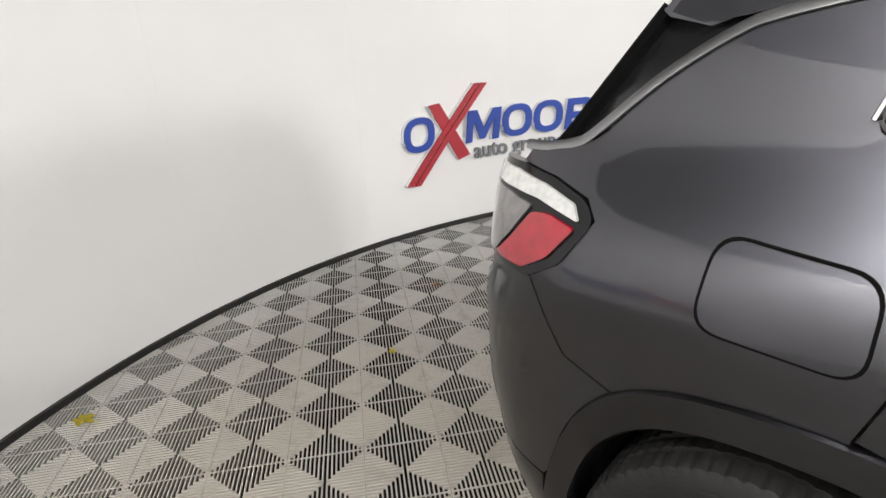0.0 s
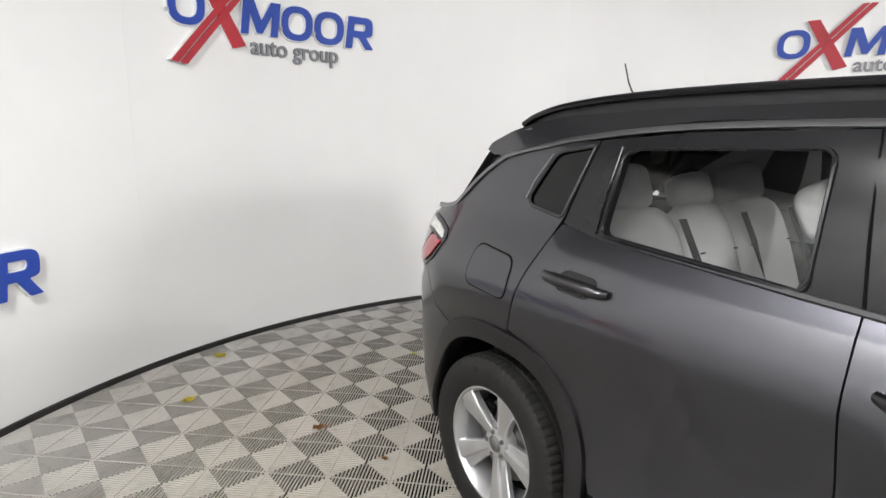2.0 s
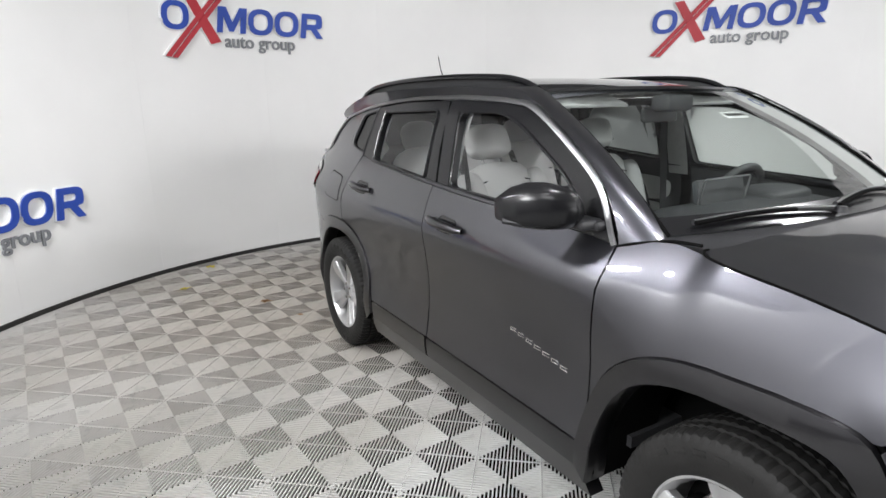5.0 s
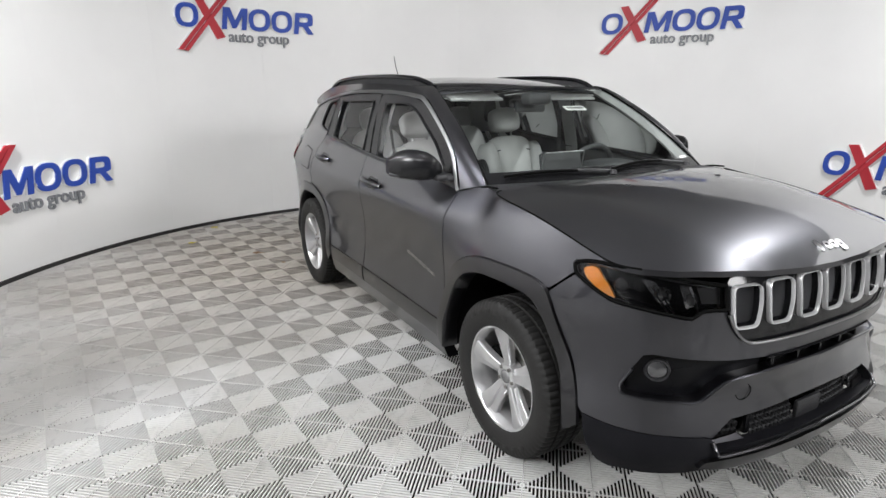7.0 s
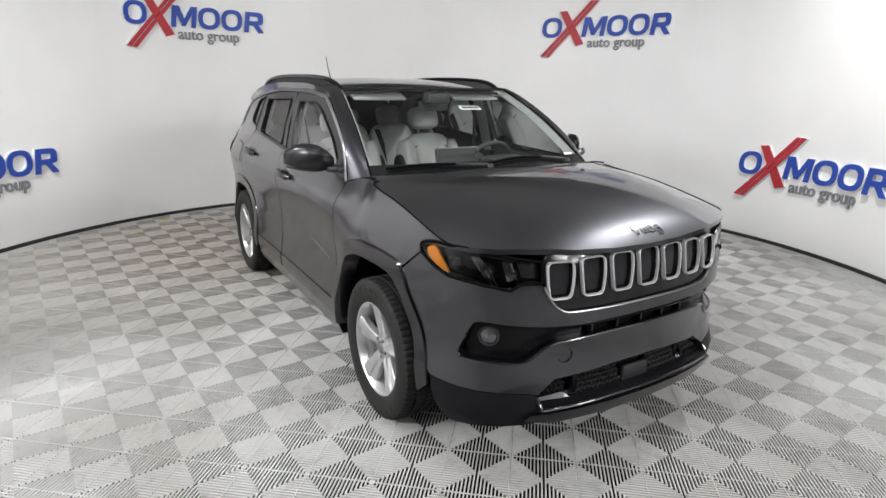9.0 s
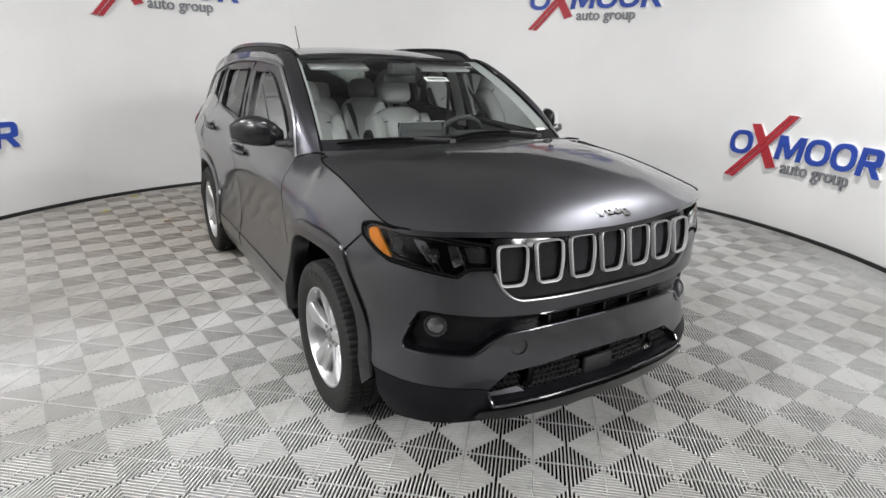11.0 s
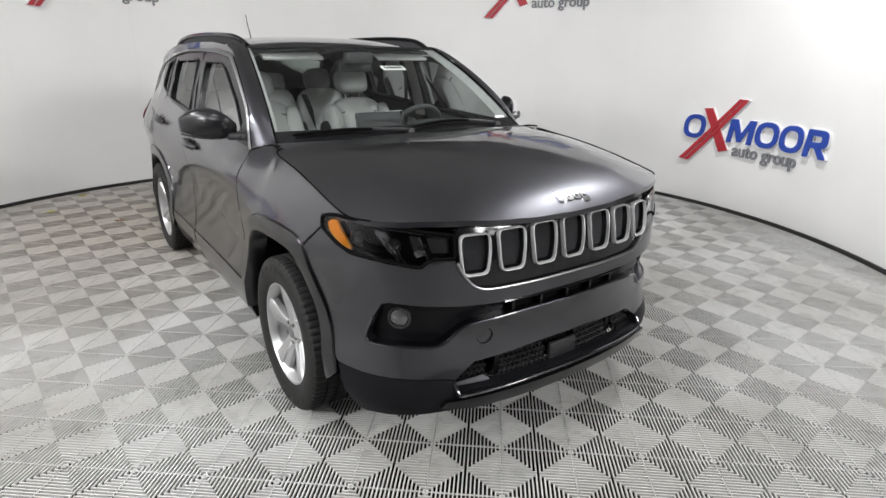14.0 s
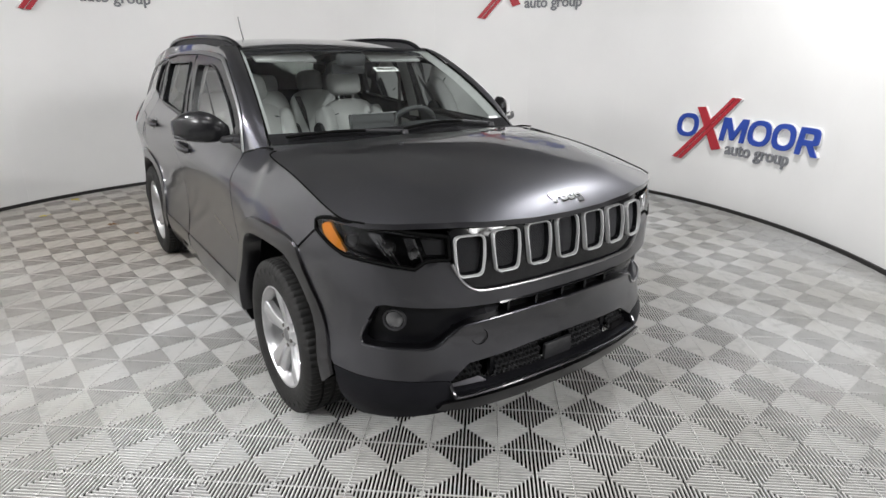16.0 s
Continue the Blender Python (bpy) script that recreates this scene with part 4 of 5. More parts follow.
    # roof rail
    rail = smooth_line([(-1.50, 0.600, 1.535), (-1.42, 0.605, 1.566), (-1.25, 0.612, 1.597), (-0.9, 0.618, 1.617), (-0.4, 0.618, 1.619), (-0.05, 0.610, 1.606), (0.10, 0.600, 1.584), (0.19, 0.592, 1.552)], 6)
    part("roof_rail", tube([(x, side * y, z) for x, y, z in rail], 0.017, 10, flat=0.8), GLOSS, car, "black raised roof rail")
    rows = [[roof_surface(x, side * (y - 0.02), 0.012) for x, y, z in rail], [(x, side * (y - 0.004), z) for x, y, z in rail]]
    part("rail_foot", strip(rows), PLASTIC, car, "black foot under the roof rail")

    # headlamp
    lamp = rounded([(sx(1.700), 0.960), (sx(1.745), 0.976), (sx(1.82), 0.986), (sx(1.868), 0.984), (sy(0.767), 0.973), (sy(0.645), 0.949), (sy(0.566), 0.934), (sy(0.532), 0.930), (sy(0.530), 0.849), (sy(0.600), 0.853), (sy(0.617), 0.850), (sy(0.652), 0.826), (sy(0.765), 0.850), (sx(1.862), 0.864), (sx(1.80), 0.889), (sx(1.714), 0.927)], 0.010, 3)
    lampob = skin("headlight", lamp, lambda u, v, d, low=low: low(u, v, d + 0.030), GLOSS, car, "dark headlight with an amber marker under a clear lens", 0.0, 0.035)
    skin("lens", lamp, lambda u, v, d, low=low: low(u, v, d + 0.001), LENS, lampob, "clear headlight lens", 0.012, 0.035)
    edge = [low(u, v, 0.0) for u, v in lamp]
    part("lamp_gasket", tube(edge, 0.006, 6, closed=True), BLACK, lampob)
    amber = rounded([(sx(1.738), 0.948), (sx(1.765), 0.963), (sx(1.795), 0.962), (sx(1.842), 0.915), (sx(1.868), 0.872), (sx(1.838), 0.880), (sx(1.795), 0.899), (sx(1.757), 0.920)], 0.008, 3)
    skin("amber_marker", amber, lambda u, v, d, low=low: low(u, v, d + 0.006), AMBER, lampob, "amber side marker", 0.01, 0.03)
    led = [low(u, v, 0.016) for u, v in smooth_line([(sx(1.73), 0.962), (sx(1.79), 0.972), (sx(1.868), 0.971), (sy(0.767), 0.960), (sy(0.645), 0.936), (sy(0.566), 0.921)], 5)]
    part("light_strip", tube(led, 0.0055, 6), REFLECTOR, lampob, "silver light strip along the lamp's top")
    for s0, zc, r in ((sx(1.880), 0.915, 0.027), (sy(0.735), 0.895, 0.027), (sy(0.650), 0.880, 0.024)):
        at = Vector(low(s0, zc, 0.026))
        bm = lathe([(0.0, 0.010), (r * 0.6, 0.008), (r * 0.85, 0.0), (r, 0.006), (r * 1.1, 0.0)], 20)
        bm.transform(Matrix.Translation(at) @ Vector((0.85, side * 0.5, 0)).normalized().to_track_quat("Y", "Z").to_matrix().to_4x4())
        part("projector", bm, bpy.data.materials["fog_lens"], lampob, "small round projector lens")
    for s0, s1 in ((sy(0.765), sy(0.715)), (sy(0.750), sy(0.700)), (sy(0.655), sy(0.620))):
        part("reflector_fin", tube([low(s0, 0.925, 0.022), low((s0 + s1) / 2, 0.88, 0.018), low(s1, 0.835, 0.022)], 0.0035, 5), SATIN, lampob)
    for poly in ([(sy(0.79), 0.945), (sy(0.758), 0.940), (sy(0.712), 0.868), (sy(0.742), 0.868)], [(sy(0.690), 0.930), (sy(0.655), 0.925), (sy(0.632), 0.868), (sy(0.665), 0.850)]):
        part("reflector", turned_out(sheet(rounded(poly, 0.008, 3), lambda u, v, d, low=low: low(u, v, d + 0.019 + 0.12 * abs(v - 0.89)), 0.008, 0.02), CAR_MID), REFLECTOR, lampob, "bright reflector facet in the headlight")
    part("reflector_box", turned_out(sheet([(sy(0.63), 0.922), (sy(0.54), 0.915), (sy(0.54), 0.862), (sy(0.61), 0.868)], lambda u, v, d, low=low: low(u, v, d + 0.024), 0.01, 0.03), CAR_MID), bpy.data.materials["fog_lens"], lampob)

    # tail lamp
    tl = rounded([(sx(-1.652), 1.086), (sx(-1.685), 1.118), (sx(-1.78), 1.146), (sx(-1.90), 1.162), (sx(-2.02), 1.160), (sx(-2.03), 1.0), (sx(-1.95), 0.950), (sx(-1.79), 0.952), (sx(-1.705), 1.00)], 0.02, 4)
    tlob = skin("tail_light", tl, lambda u, v, d, low=low: low(u, v, d - 0.004), GLOSS, car, "wrap-around tail light, red and white in a black frame", 0.02, 0.035)
    redl = rounded([(sx(-1.686), 1.070), (sx(-1.76), 1.085), (sx(-1.805), 1.080), (sx(-1.850), 1.020), (sx(-1.905), 0.968), (sx(-1.80), 0.970), (sx(-1.735), 1.008)], 0.012, 3)
    skin("red_lens", redl, lambda u, v, d, low=low: low(u, v, d - 0.010), RED, tlob, "glossy red lens", 0.008, 0.03)
    white = rounded([(sx(-1.683), 1.083), (sx(-1.706), 1.110), (sx(-1.79), 1.132), (sx(-1.90), 1.148), (sx(-2.01), 1.148), (sx(-2.01), 1.118), (sx(-1.88), 1.112), (sx(-1.80), 1.106)], 0.006, 3)
    skin("white_lens", white, lambda u, v, d, low=low: low(u, v, d - 0.010), CLEARLENS, tlob, "ribbed clear lens", 0.008, 0.03)
    inner = rounded([(sx(-1.812), 1.090), (sx(-1.857), 1.026), (sx(-1.912), 0.970), (sx(-1.94), 0.965), (sx(-2.02), 0.99), (sx(-2.01), 1.108), (sx(-1.90), 1.104)], 0.01, 3)
    skin("clear_lens", inner, lambda u, v, d, low=low: low(u, v, d - 0.010), SMOKELENS, tlob, "smoky inner lens", 0.008, 0.03)

    # mirror
    sections = []
    for t, (cx, cz, hw, hh) in zip(np.linspace(0, 1, 7), ((0.705, 1.172, 0.030, 0.026), (0.705, 1.182, 0.062, 0.052), (0.695, 1.190, 0.082, 0.068), (0.675, 1.194, 0.088, 0.073), (0.650, 1.195, 0.084, 0.072), (0.620, 1.190, 0.068, 0.062), (0.590, 1.184, 0.034, 0.036))):
        y = side * (0.845 + 0.225 * t) if near else 0.825 + 0.120 * t
        ring = []
        for k in range(20):
            a = 2 * math.pi * k / 20
            c, s = math.cos(a), math.sin(a)
            flat = 0.55 if c < 0 else 1.0
            ring.append((cx + hw * flat * math.copysign(abs(c) ** 0.7, c), y, cz + hh * math.copysign(abs(s) ** (0.65 if s < 0 else 0.8), s)))
        ring.append(ring[0])
        sections.append(ring)
    bm = strip(sections)
    bmesh.ops.remove_doubles(bm, verts=bm.verts, dist=1e-5)
    bmesh.ops.holes_fill(bm, edges=bm.edges, sides=0)
    bmesh.ops.recalc_face_normals(bm, faces=bm.faces)
    mir = part("wing_mirror", bm, PIANO, car, "gloss black door mirror")
    part("lower_rim", tube([(0.70 - 0.09 * t + 0.06 * math.sin(math.pi * t), side * (0.85 + 0.215 * t), 1.150 - 0.014 * math.sin(math.pi * t)) for t in np.linspace(0, 1, 9)], 0.012, 8), PLASTIC, mir)
    glassm = bpy.data.materials.get("mirror_glass") or material("mirror_glass", (0.85, 0.86, 0.87), 0.02, 1.0)
    bm = strip([[(0.64 - 0.25 * (y - 0.95), side * y, 1.192 + h * 0.055 * (1 - ((y - 0.955) / 0.11) ** 2) ** 0.5) for y in np.linspace(0.87, 1.04, 9)] for h in (-1, 1)])
    part("mirror_glass", bm, glassm, mir, "mirror glass")
    part("arm", join(box((0.10, 0.10, 0.032), (0.735, side * 0.850, 1.138), 0.012), box((0.07, 0.10, 0.03), (0.765, side * 0.800, 1.135), 0.010)), PLASTIC, mir, "black mirror arm")
    skin("mirror_sail", rounded([(0.630, 1.108), (0.844, 1.088), (0.742, 1.226)], 0.012, 3), up, FILM, mir, "black corner panel at the mirror's foot", 0.012, 0.04, proud=0.006)

# ---------------------------------------------------------------- hood, roof, glass
hood_edge = [(1.195, 0.30), (1.172, 0.55), (1.138, 0.70), (1.112, 0.758), (1.112, 0.777), (1.16, 0.801), (1.4, 0.812), (1.6, 0.820), (1.75, 0.822), (1.855, 0.811), (1.925, 0.768), (2.0, 0.682), (2.06, 0.56), (2.104, 0.39), (2.126, 0.20)]
outline = [(1.20, 0.0)] + hood_edge + [(2.132, 0.0)] + [(x, -y) for x, y in hood_edge[::-1]]
hood = skin("hood", rounded(outline, 0.03, 3), hood_surface, PAINT, car, "", 0.02, 0.05)
for s_ in (-1, 1):
    joint = [hood_surface(x, s_ * (y + 0.002), -0.0005) for x, y in smooth_line(hood_edge[3:11], 5)]
    part("hood_joint", tube(joint, 0.0035, 6), BLACK, hood)
for y in (-0.30, 0.30):
    at = hood_surface(1.40, y, -0.002)
    part("washer_jet", box((0.022, 0.016, 0.008), at, 0.003), PLASTIC, hood, "small black washer jet")
# maker's badge as plain bright bars
BADGE_X, BADGE_Y = 2.075, -0.015
for k, (w, h) in enumerate(((0.022, 0.046), (0.034, 0.032), (0.034, 0.032), (0.034, 0.044))):
    y = BADGE_Y + 0.040 * k - (0.010 if k == 0 else 0)
    x = BADGE_X + (0.008 if k == 3 else -0.005 if k == 0 else 0)
    shape = rounded([(x - h / 2, y - w / 2), (x - h / 2, y + w / 2), (x + h / 2, y + w / 2), (x + h / 2, y - w / 2)], 0.011, 4)
    hole = [] if k == 0 else [[(x - 0.007, y - 0.008), (x - 0.007, y + 0.008), (x + 0.004, y + 0.008), (x + 0.004, y - 0.008)]]
    bm = sheet(shape, lambda u, v, d: hood_surface(u, v, d - 0.005), 0.006, 0.02, hole)
    part("badge_bar", turned_out(bm, CAR_MID), CHROME, hood, "small bright bar of the maker's badge")

roof_edge = [(0.30, 0.0), (0.275, 0.35), (0.225, 0.58), (0.15, 0.628), (-0.2, 0.648), (-0.8, 0.652), (-1.3, 0.648), (-1.39, 0.640), (-1.42, 0.600)]
outline = roof_edge + [(-1.44, 0.50), (-1.46, 0.0), (-1.44, -0.50)] + [(x, -y) for x, y in roof_edge[:0:-1]]
roof = skin("roof", outline, roof_surface, PAINT, car, "", 0.02, 0.06)
ys = np.linspace(-1, 1, 21)
# overhanging spoiler at the roof's end
rows = [[(xm + (xe - xm) * abs(y) ** 3, 0.688 * y, zm + (ze - zm) * abs(y) ** 2.6) for y in ys]
                 for xm, zm, xe, ze in ((-1.42, 1.584, -1.36, 1.522), (-1.55, 1.566, -1.475, 1.502), (-1.64, 1.546, -1.552, 1.474), (-1.675, 1.530, -1.597, 1.460), (-1.685, 1.512, -1.612, 1.441),
                                        (-1.66, 1.500, -1.600, 1.430), (-1.58, 1.485, -1.530, 1.412), (-1.44, 1.470, -1.420, 1.412))]
spoiler = join(strip(rows), *[mesh_of([row[k] for row in rows], [tuple(range(len(rows)))]) for k in (0, -1)])
part("roof_spoiler", turned_out(spoiler, (-1.6, 0, 1.45)), PAINT, car, angle=28)
rear_glass = strip([[(-1.66 + 0.03 * (y / 0.62) ** 2, y, 1.475 - 0.04 * (y / 0.62) ** 2) for y in np.linspace(-0.64, 0.64, 13)], [(-1.88 + 0.09 * (y / 0.68) ** 2, y * 1.08, 1.200) for y in np.linspace(-0.64, 0.64, 13)]])
part("rear_window", turned_out(rear_glass, CAR_MID), MIDTINT, car, "tinted rear window")
tailgate = strip([[(-1.90 + 0.12 * (y / 0.7) ** 4, y * 1.09, 1.205) for y in np.linspace(-0.64, 0.64, 13)], [(-2.00 + 0.10 * (y / 0.7) ** 4, y * 1.1, 1.12) for y in np.linspace(-0.64, 0.64, 13)], [(-2.04 + 0.08 * (y / 0.7) ** 4, y * 1.1, 0.92) for y in np.linspace(-0.64, 0.64, 13)]])
part("tailgate", turned_out(tailgate, CAR_MID), PAINT, car)
screen = part("windscreen", turned_out(strip(wind), CAR_MID), GLASS, car, "clear raked windscreen")
screen.visible_shadow = False
band = [[(p[0] + 0.004, p[1], p[2] + 0.003) for p in wind[-1]], [(p[0] + 0.004, p[1], p[2] + 0.004) for p in np.array(wind[-2]) * 0.45 + np.array(wind[-1]) * 0.55]]
part("shade_band", turned_out(strip(band), CAR_MID), FILM, screen, "black band along the windscreen's top")
frit = [[(p[0] + 0.003, p[1], p[2] + 0.003) for p in row] for row in (wind[0], np.array(wind[0]) * 0.1 + np.array(wind[1]) * 0.9)]
part("frit_band", turned_out(strip(frit), CAR_MID), FILM, screen, "black border along the windscreen's foot")
for s_ in (0, -1):
    edge = [(row[s_][0], row[s_][1], row[s_][2] + 0.003) for row in wind]
    part("screen_seal", tube(edge, 0.006, 6), BLACK, screen)
# paper sticker and its writing as bars
def on_screen(u, t, lift=0.006):
    i = min(10, int(t * 11))
    f = t * 11 - i
    row = [np.array(wind[i][k]) * (1 - f) + np.array(wind[i + 1][k]) * f for k in range(17)]
    j = min(15, max(0, int((u + 1) * 8)))
    g = (u + 1) * 8 - j
    p = row[j] * (1 - g) + row[j + 1] * g
    return tuple(p + np.array((0.4, 0, 0.9)) * lift)
st = strip([[on_screen(u, t, -0.006) for u in np.linspace(0.06, 0.30, 6)] for t in (0.64, 0.70)])
sticker = part("paper_sticker", st, WHITE, screen, "white paper sticker behind the windscreen")
for k in range(7):
    u0 = 0.085 + 0.028 * k
    part("print_bar", strip([[on_screen(u, t, -0.003) for u in (u0, u0 + 0.020)] for t in (0.657, 0.684)]), INK, screen)
st = strip([[on_screen(u, t, 0.004) for u in np.linspace(0.80, 0.92, 4)] for t in (0.045, 0.10)])
part("paper_tag", st, WHITE, screen, "small white paper tag in the screen's corner")
part("mirror_mount", join(box((0.10, 0.16, 0.07), (0.36, 0.0, 1.49), 0.02), box((0.03, 0.22, 0.065), (0.28, 0.02, 1.44), 0.014)), TRIM, screen, "dark inside mirror and sensor housing")
# cowl and wipers
ys = np.linspace(-0.765, 0.765, 15)
cowl = strip([[(1.095 - 0.145 * (y / 0.76) ** 2, y, 1.128 - 0.010 * (y / 0.76) ** 4) for y in ys], [(1.13 - 0.13 * (y / 0.76) ** 2, y, 1.131 - 0.010 * (y / 0.76) ** 4) for y in ys], [(1.19 - 0.085 * (y / 0.76) ** 2, y, 1.128 - 0.010 * (y / 0.76) ** 4) for y in ys], [(1.24 - 0.085 * (y / 0.76) ** 2, y, 1.105) for y in ys]])
part("cowl", turned_out(cowl, CAR_MID), PLASTIC, car, "black plastic cowl under the windscreen")
for y0, y1, tip in ((-0.10, -0.66, 0.05), (0.52, -0.08, 0.09)):
    arm = []
    for t in np.linspace(0, 1, 10):
        y = y0 + (y1 - y0) * t
        u = y / 0.74
        p = np.array(on_screen(u, 0.02 + tip * math.sin(math.pi * min(1.0, t * 0.9)) * 0.55, 0.022))
        arm.append(tuple(p))
    wiper = part("wiper", tube(arm, 0.009, 7), PLASTIC, car, "black windscreen wiper")
    part("wiper_blade", tube([(p[0] + 0.022, p[1] - 0.02, p[2] + 0.004) for p in arm[3:]], 0.007, 6), BLACK, wiper)
    part("wiper_pivot", lathe([(0.0, 0.02), (0.014, 0.018), (0.018, 0.0)], 14, "z"), PLASTIC, wiper).matrix_local = Matrix.Translation((arm[0][0] + 0.02, arm[0][1], arm[0][2] - 0.01))
# aerial
ant = part("aerial", tube([roof_surface(-1.40, -0.06, -0.03), (-1.455, -0.062, 1.72), (-1.480, -0.063, 1.80)], [0.005, 0.0035, 0.003], 8), PLASTIC, car, "thin black roof aerial")
part("aerial_foot", box((0.07, 0.04, 0.03), roof_surface(-1.39, -0.06, -0.012), 0.01), PLASTIC, ant)

# ---------------------------------------------------------------- grille
front = low_surface(-1)


def front_at(y, z, depth=0.0):
    p = front(sy(abs(y)), z, depth)
    return (p[0], -p[1] if y > 0 else p[1], p[2])


bezel = rounded([(-0.525, 0.948), (-0.521, 0.838), (-0.488, 0.776), (-0.434, 0.730), (-0.34, 0.720), (0.34, 0.720), (0.434, 0.730), (0.488, 0.776), (0.521, 0.838), (0.525, 0.948), (0.40, 0.966), (0.0, 0.974), (-0.40, 0.966)], 0.02, 4)
HOLES, RINGS = [], []
for k in range(7):
    yc = (k - 3) * 0.1515
    w, zt, zb = 0.061, 0.928 + 0.012 * (1 - (abs(k - 3) / 3) ** 2), 0.778
    shape = rounded([(yc - w, zt), (yc - w * 0.97, (zt + zb) / 2), (yc - w * 0.80, zb), (yc + w * 0.80, zb), (yc + w * 0.97, (zt + zb) / 2), (yc + w, zt)], 0.024, 4)
    RINGS.append(shape)
    HOLES.append([(yc + (y - yc) * 0.90, (zt + zb) / 2 + (z - (zt + zb) / 2) * 0.93) for y, z in shape])
bm = turned_out(sheet(bezel, lambda u, v, d: front_at(u, v, d + 0.004), 0.03, 0.035, HOLES), CAR_MID)
grille = part("grille", bm, GLOSS, car, "gloss black grille with seven chrome slots")
for shape, hole in zip(RINGS, HOLES):
    n = len(shape)
    c = np.mean(shape, 0)
    rows = []
    for f, d in ((1.01, 0.004), (1.0, -0.010), (0.965, -0.016), (0.915, -0.015), (0.885, -0.003), (0.865, 0.004), (0.82, 0.018)):
        pts = [(c[0] + (y - c[0]) * f, c[1] + (z - c[1]) * (1 - (1 - f) * 0.72) + (1 - f) * 0.022) for y, z in shape]
        rows.append([front_at(y, z, d) for y, z in pts + pts[:1]])
    slot = part("slot_ring", turned_out(strip(rows[:5]), CAR_MID), SILVER, grille, "bright silver ring round a grille slot", angle=50)
    part("slot_wall", turned_out(strip(rows[4:]), CAR_MID), GLOSS, slot, "black inner wall of the slot", angle=50)
    # woven mesh inside the slot
    vs, fs = [], []
    y0, y1 = min(p[0] for p in hole), max(p[0] for p in hole)
    z0, z1 = min(p[1] for p in hole), max(p[1] for p in hole)
    p_ = 0.0105
    rows_n = int((z1 - z0) / p_ * 2)
    for r in range(rows_n):
        z = z0 + r * p_ / 2
        for q in range(int((y1 - y0) / p_) + 1):
            y = y0 + q * p_ + (p_ / 2 if r % 2 else 0)
            if not inside([(y, z)], hole)[0]:
                continue
            base = len(vs)
            for dy, dz, d in ((-0.0040, 0, 0.020), (0, -0.0040, 0.020), (0.0040, 0, 0.020), (0, 0.0040, 0.020), (0, 0, 0.013)):
                vs.append(front_at(y + dy, z + dz, d))
            fs += [(base, base + 1, base + 4), (base + 1, base + 2, base + 4), (base + 2, base + 3, base + 4), (base + 3, base, base + 4)]
    part("slot_mesh", turned_out(mesh_of(vs, fs), CAR_MID), bpy.data.materials.get("mesh_grey") or material("mesh_grey", (0.20, 0.20, 0.21), 0.30, 0.6), grille, "dark woven mesh in the slot", smooth=False)
part("backing", turned_out(sheet(rounded([(-0.52, 0.93), (-0.47, 0.76), (0.47, 0.76), (0.52, 0.93)], 0.02), lambda u, v, d: front_at(u, v, d + 0.030), 0, 0.05), CAR_MID), BLACK, grille)
low_line = smooth_line([(-0.526, 0.835), (-0.494, 0.776), (-0.438, 0.729), (-0.34, 0.718), (0.0, 0.717), (0.34, 0.718), (0.438, 0.729), (0.494, 0.776), (0.526, 0.835)], 5)
part("lower_strip", tube([front_at(y, z, -0.008) for y, z in low_line], 0.0055, 8), SATIN, grille, "bright strip under the grille")
# upper slit and lower mesh opening of the bumper
slit = turned_out(sheet(rounded([(-0.31, 0.660), (-0.31, 0.597), (0.31, 0.597), (0.31, 0.660)], 0.01), lambda u, v, d: front_at(u, v, d + 0.045), 0, 0.05), CAR_MID)
vent = part("upper_vent", slit, BLACK, car, "black slit under the grille")
for y in np.linspace(-0.28, 0.28, 5):
    part("vent_rib", box((0.04, 0.012, 0.05), front_at(float(y), 0.629, 0.030), 0.003), GLOSS, vent)
part("vent_edge", tube([front_at(float(y), 0.656, 0.0) for y in np.linspace(-0.33, 0.33, 13)], 0.006, 6), GLOSS, vent)
mouth = rounded([(-0.445, 0.432), (-0.307, 0.438), (-0.15, 0.447), (0.15, 0.447), (0.307, 0.438), (0.445, 0.432), (0.530, 0.374), (0.520, 0.330), (-0.520, 0.330), (-0.530, 0.374)], 0.012, 3)
lower = part("lower_grille", turned_out(sheet(mouth, lambda u, v, d: front_at(u, v, d + 0.085), 0, 0.05), CAR_MID), BLACK, car, "black opening of the lower grille")
cells = []
for r in range(8):
    for q in range(44):
        y, z = -0.50 + q * 0.0233 + (0.01165 if r % 2 else 0), 0.340 + r * 0.0195
        if inside([(y - 0.012, z), (y + 0.012, z)], mouth).all() and not (abs(y - 0.012) < 0.085 and z < 0.412) and not 0.325 < abs(y) < 0.375:
            cells.append((y, z))
for y, z in cells:
    pts = [front_at(y + 0.0125 * math.cos(a), z + 0.0115 * math.sin(a), 0.045) for a in np.linspace(0, 2 * math.pi, 7)[:-1] + math.pi / 6]
    vs = pts + [front_at(y + 0.0085 * math.cos(a), z + 0.0078 * math.sin(a), 0.040) for a in np.linspace(0, 2 * math.pi, 7)[:-1] + math.pi / 6] + [front_at(y + 0.0080 * math.cos(a), z + 0.0072 * math.sin(a), 0.070) for a in np.linspace(0, 2 * math.pi, 7)[:-1] + math.pi / 6]
    bm = mesh_of(vs, [(k, (k + 1) % 6, 6 + (k + 1) % 6, 6 + k) for k in range(6)] + [(6 + k, 6 + (k + 1) % 6, 12 + (k + 1) % 6, 12 + k) for k in range(6)])
    part("mesh_cell", bm, PLASTIC, lower, smooth=False)
part("plate_holder", box((0.02, 0.155, 0.075), front_at(0.012, 0.366, 0.035), 0.008), PLASTIC, lower, "plain black cover in the lower grille")
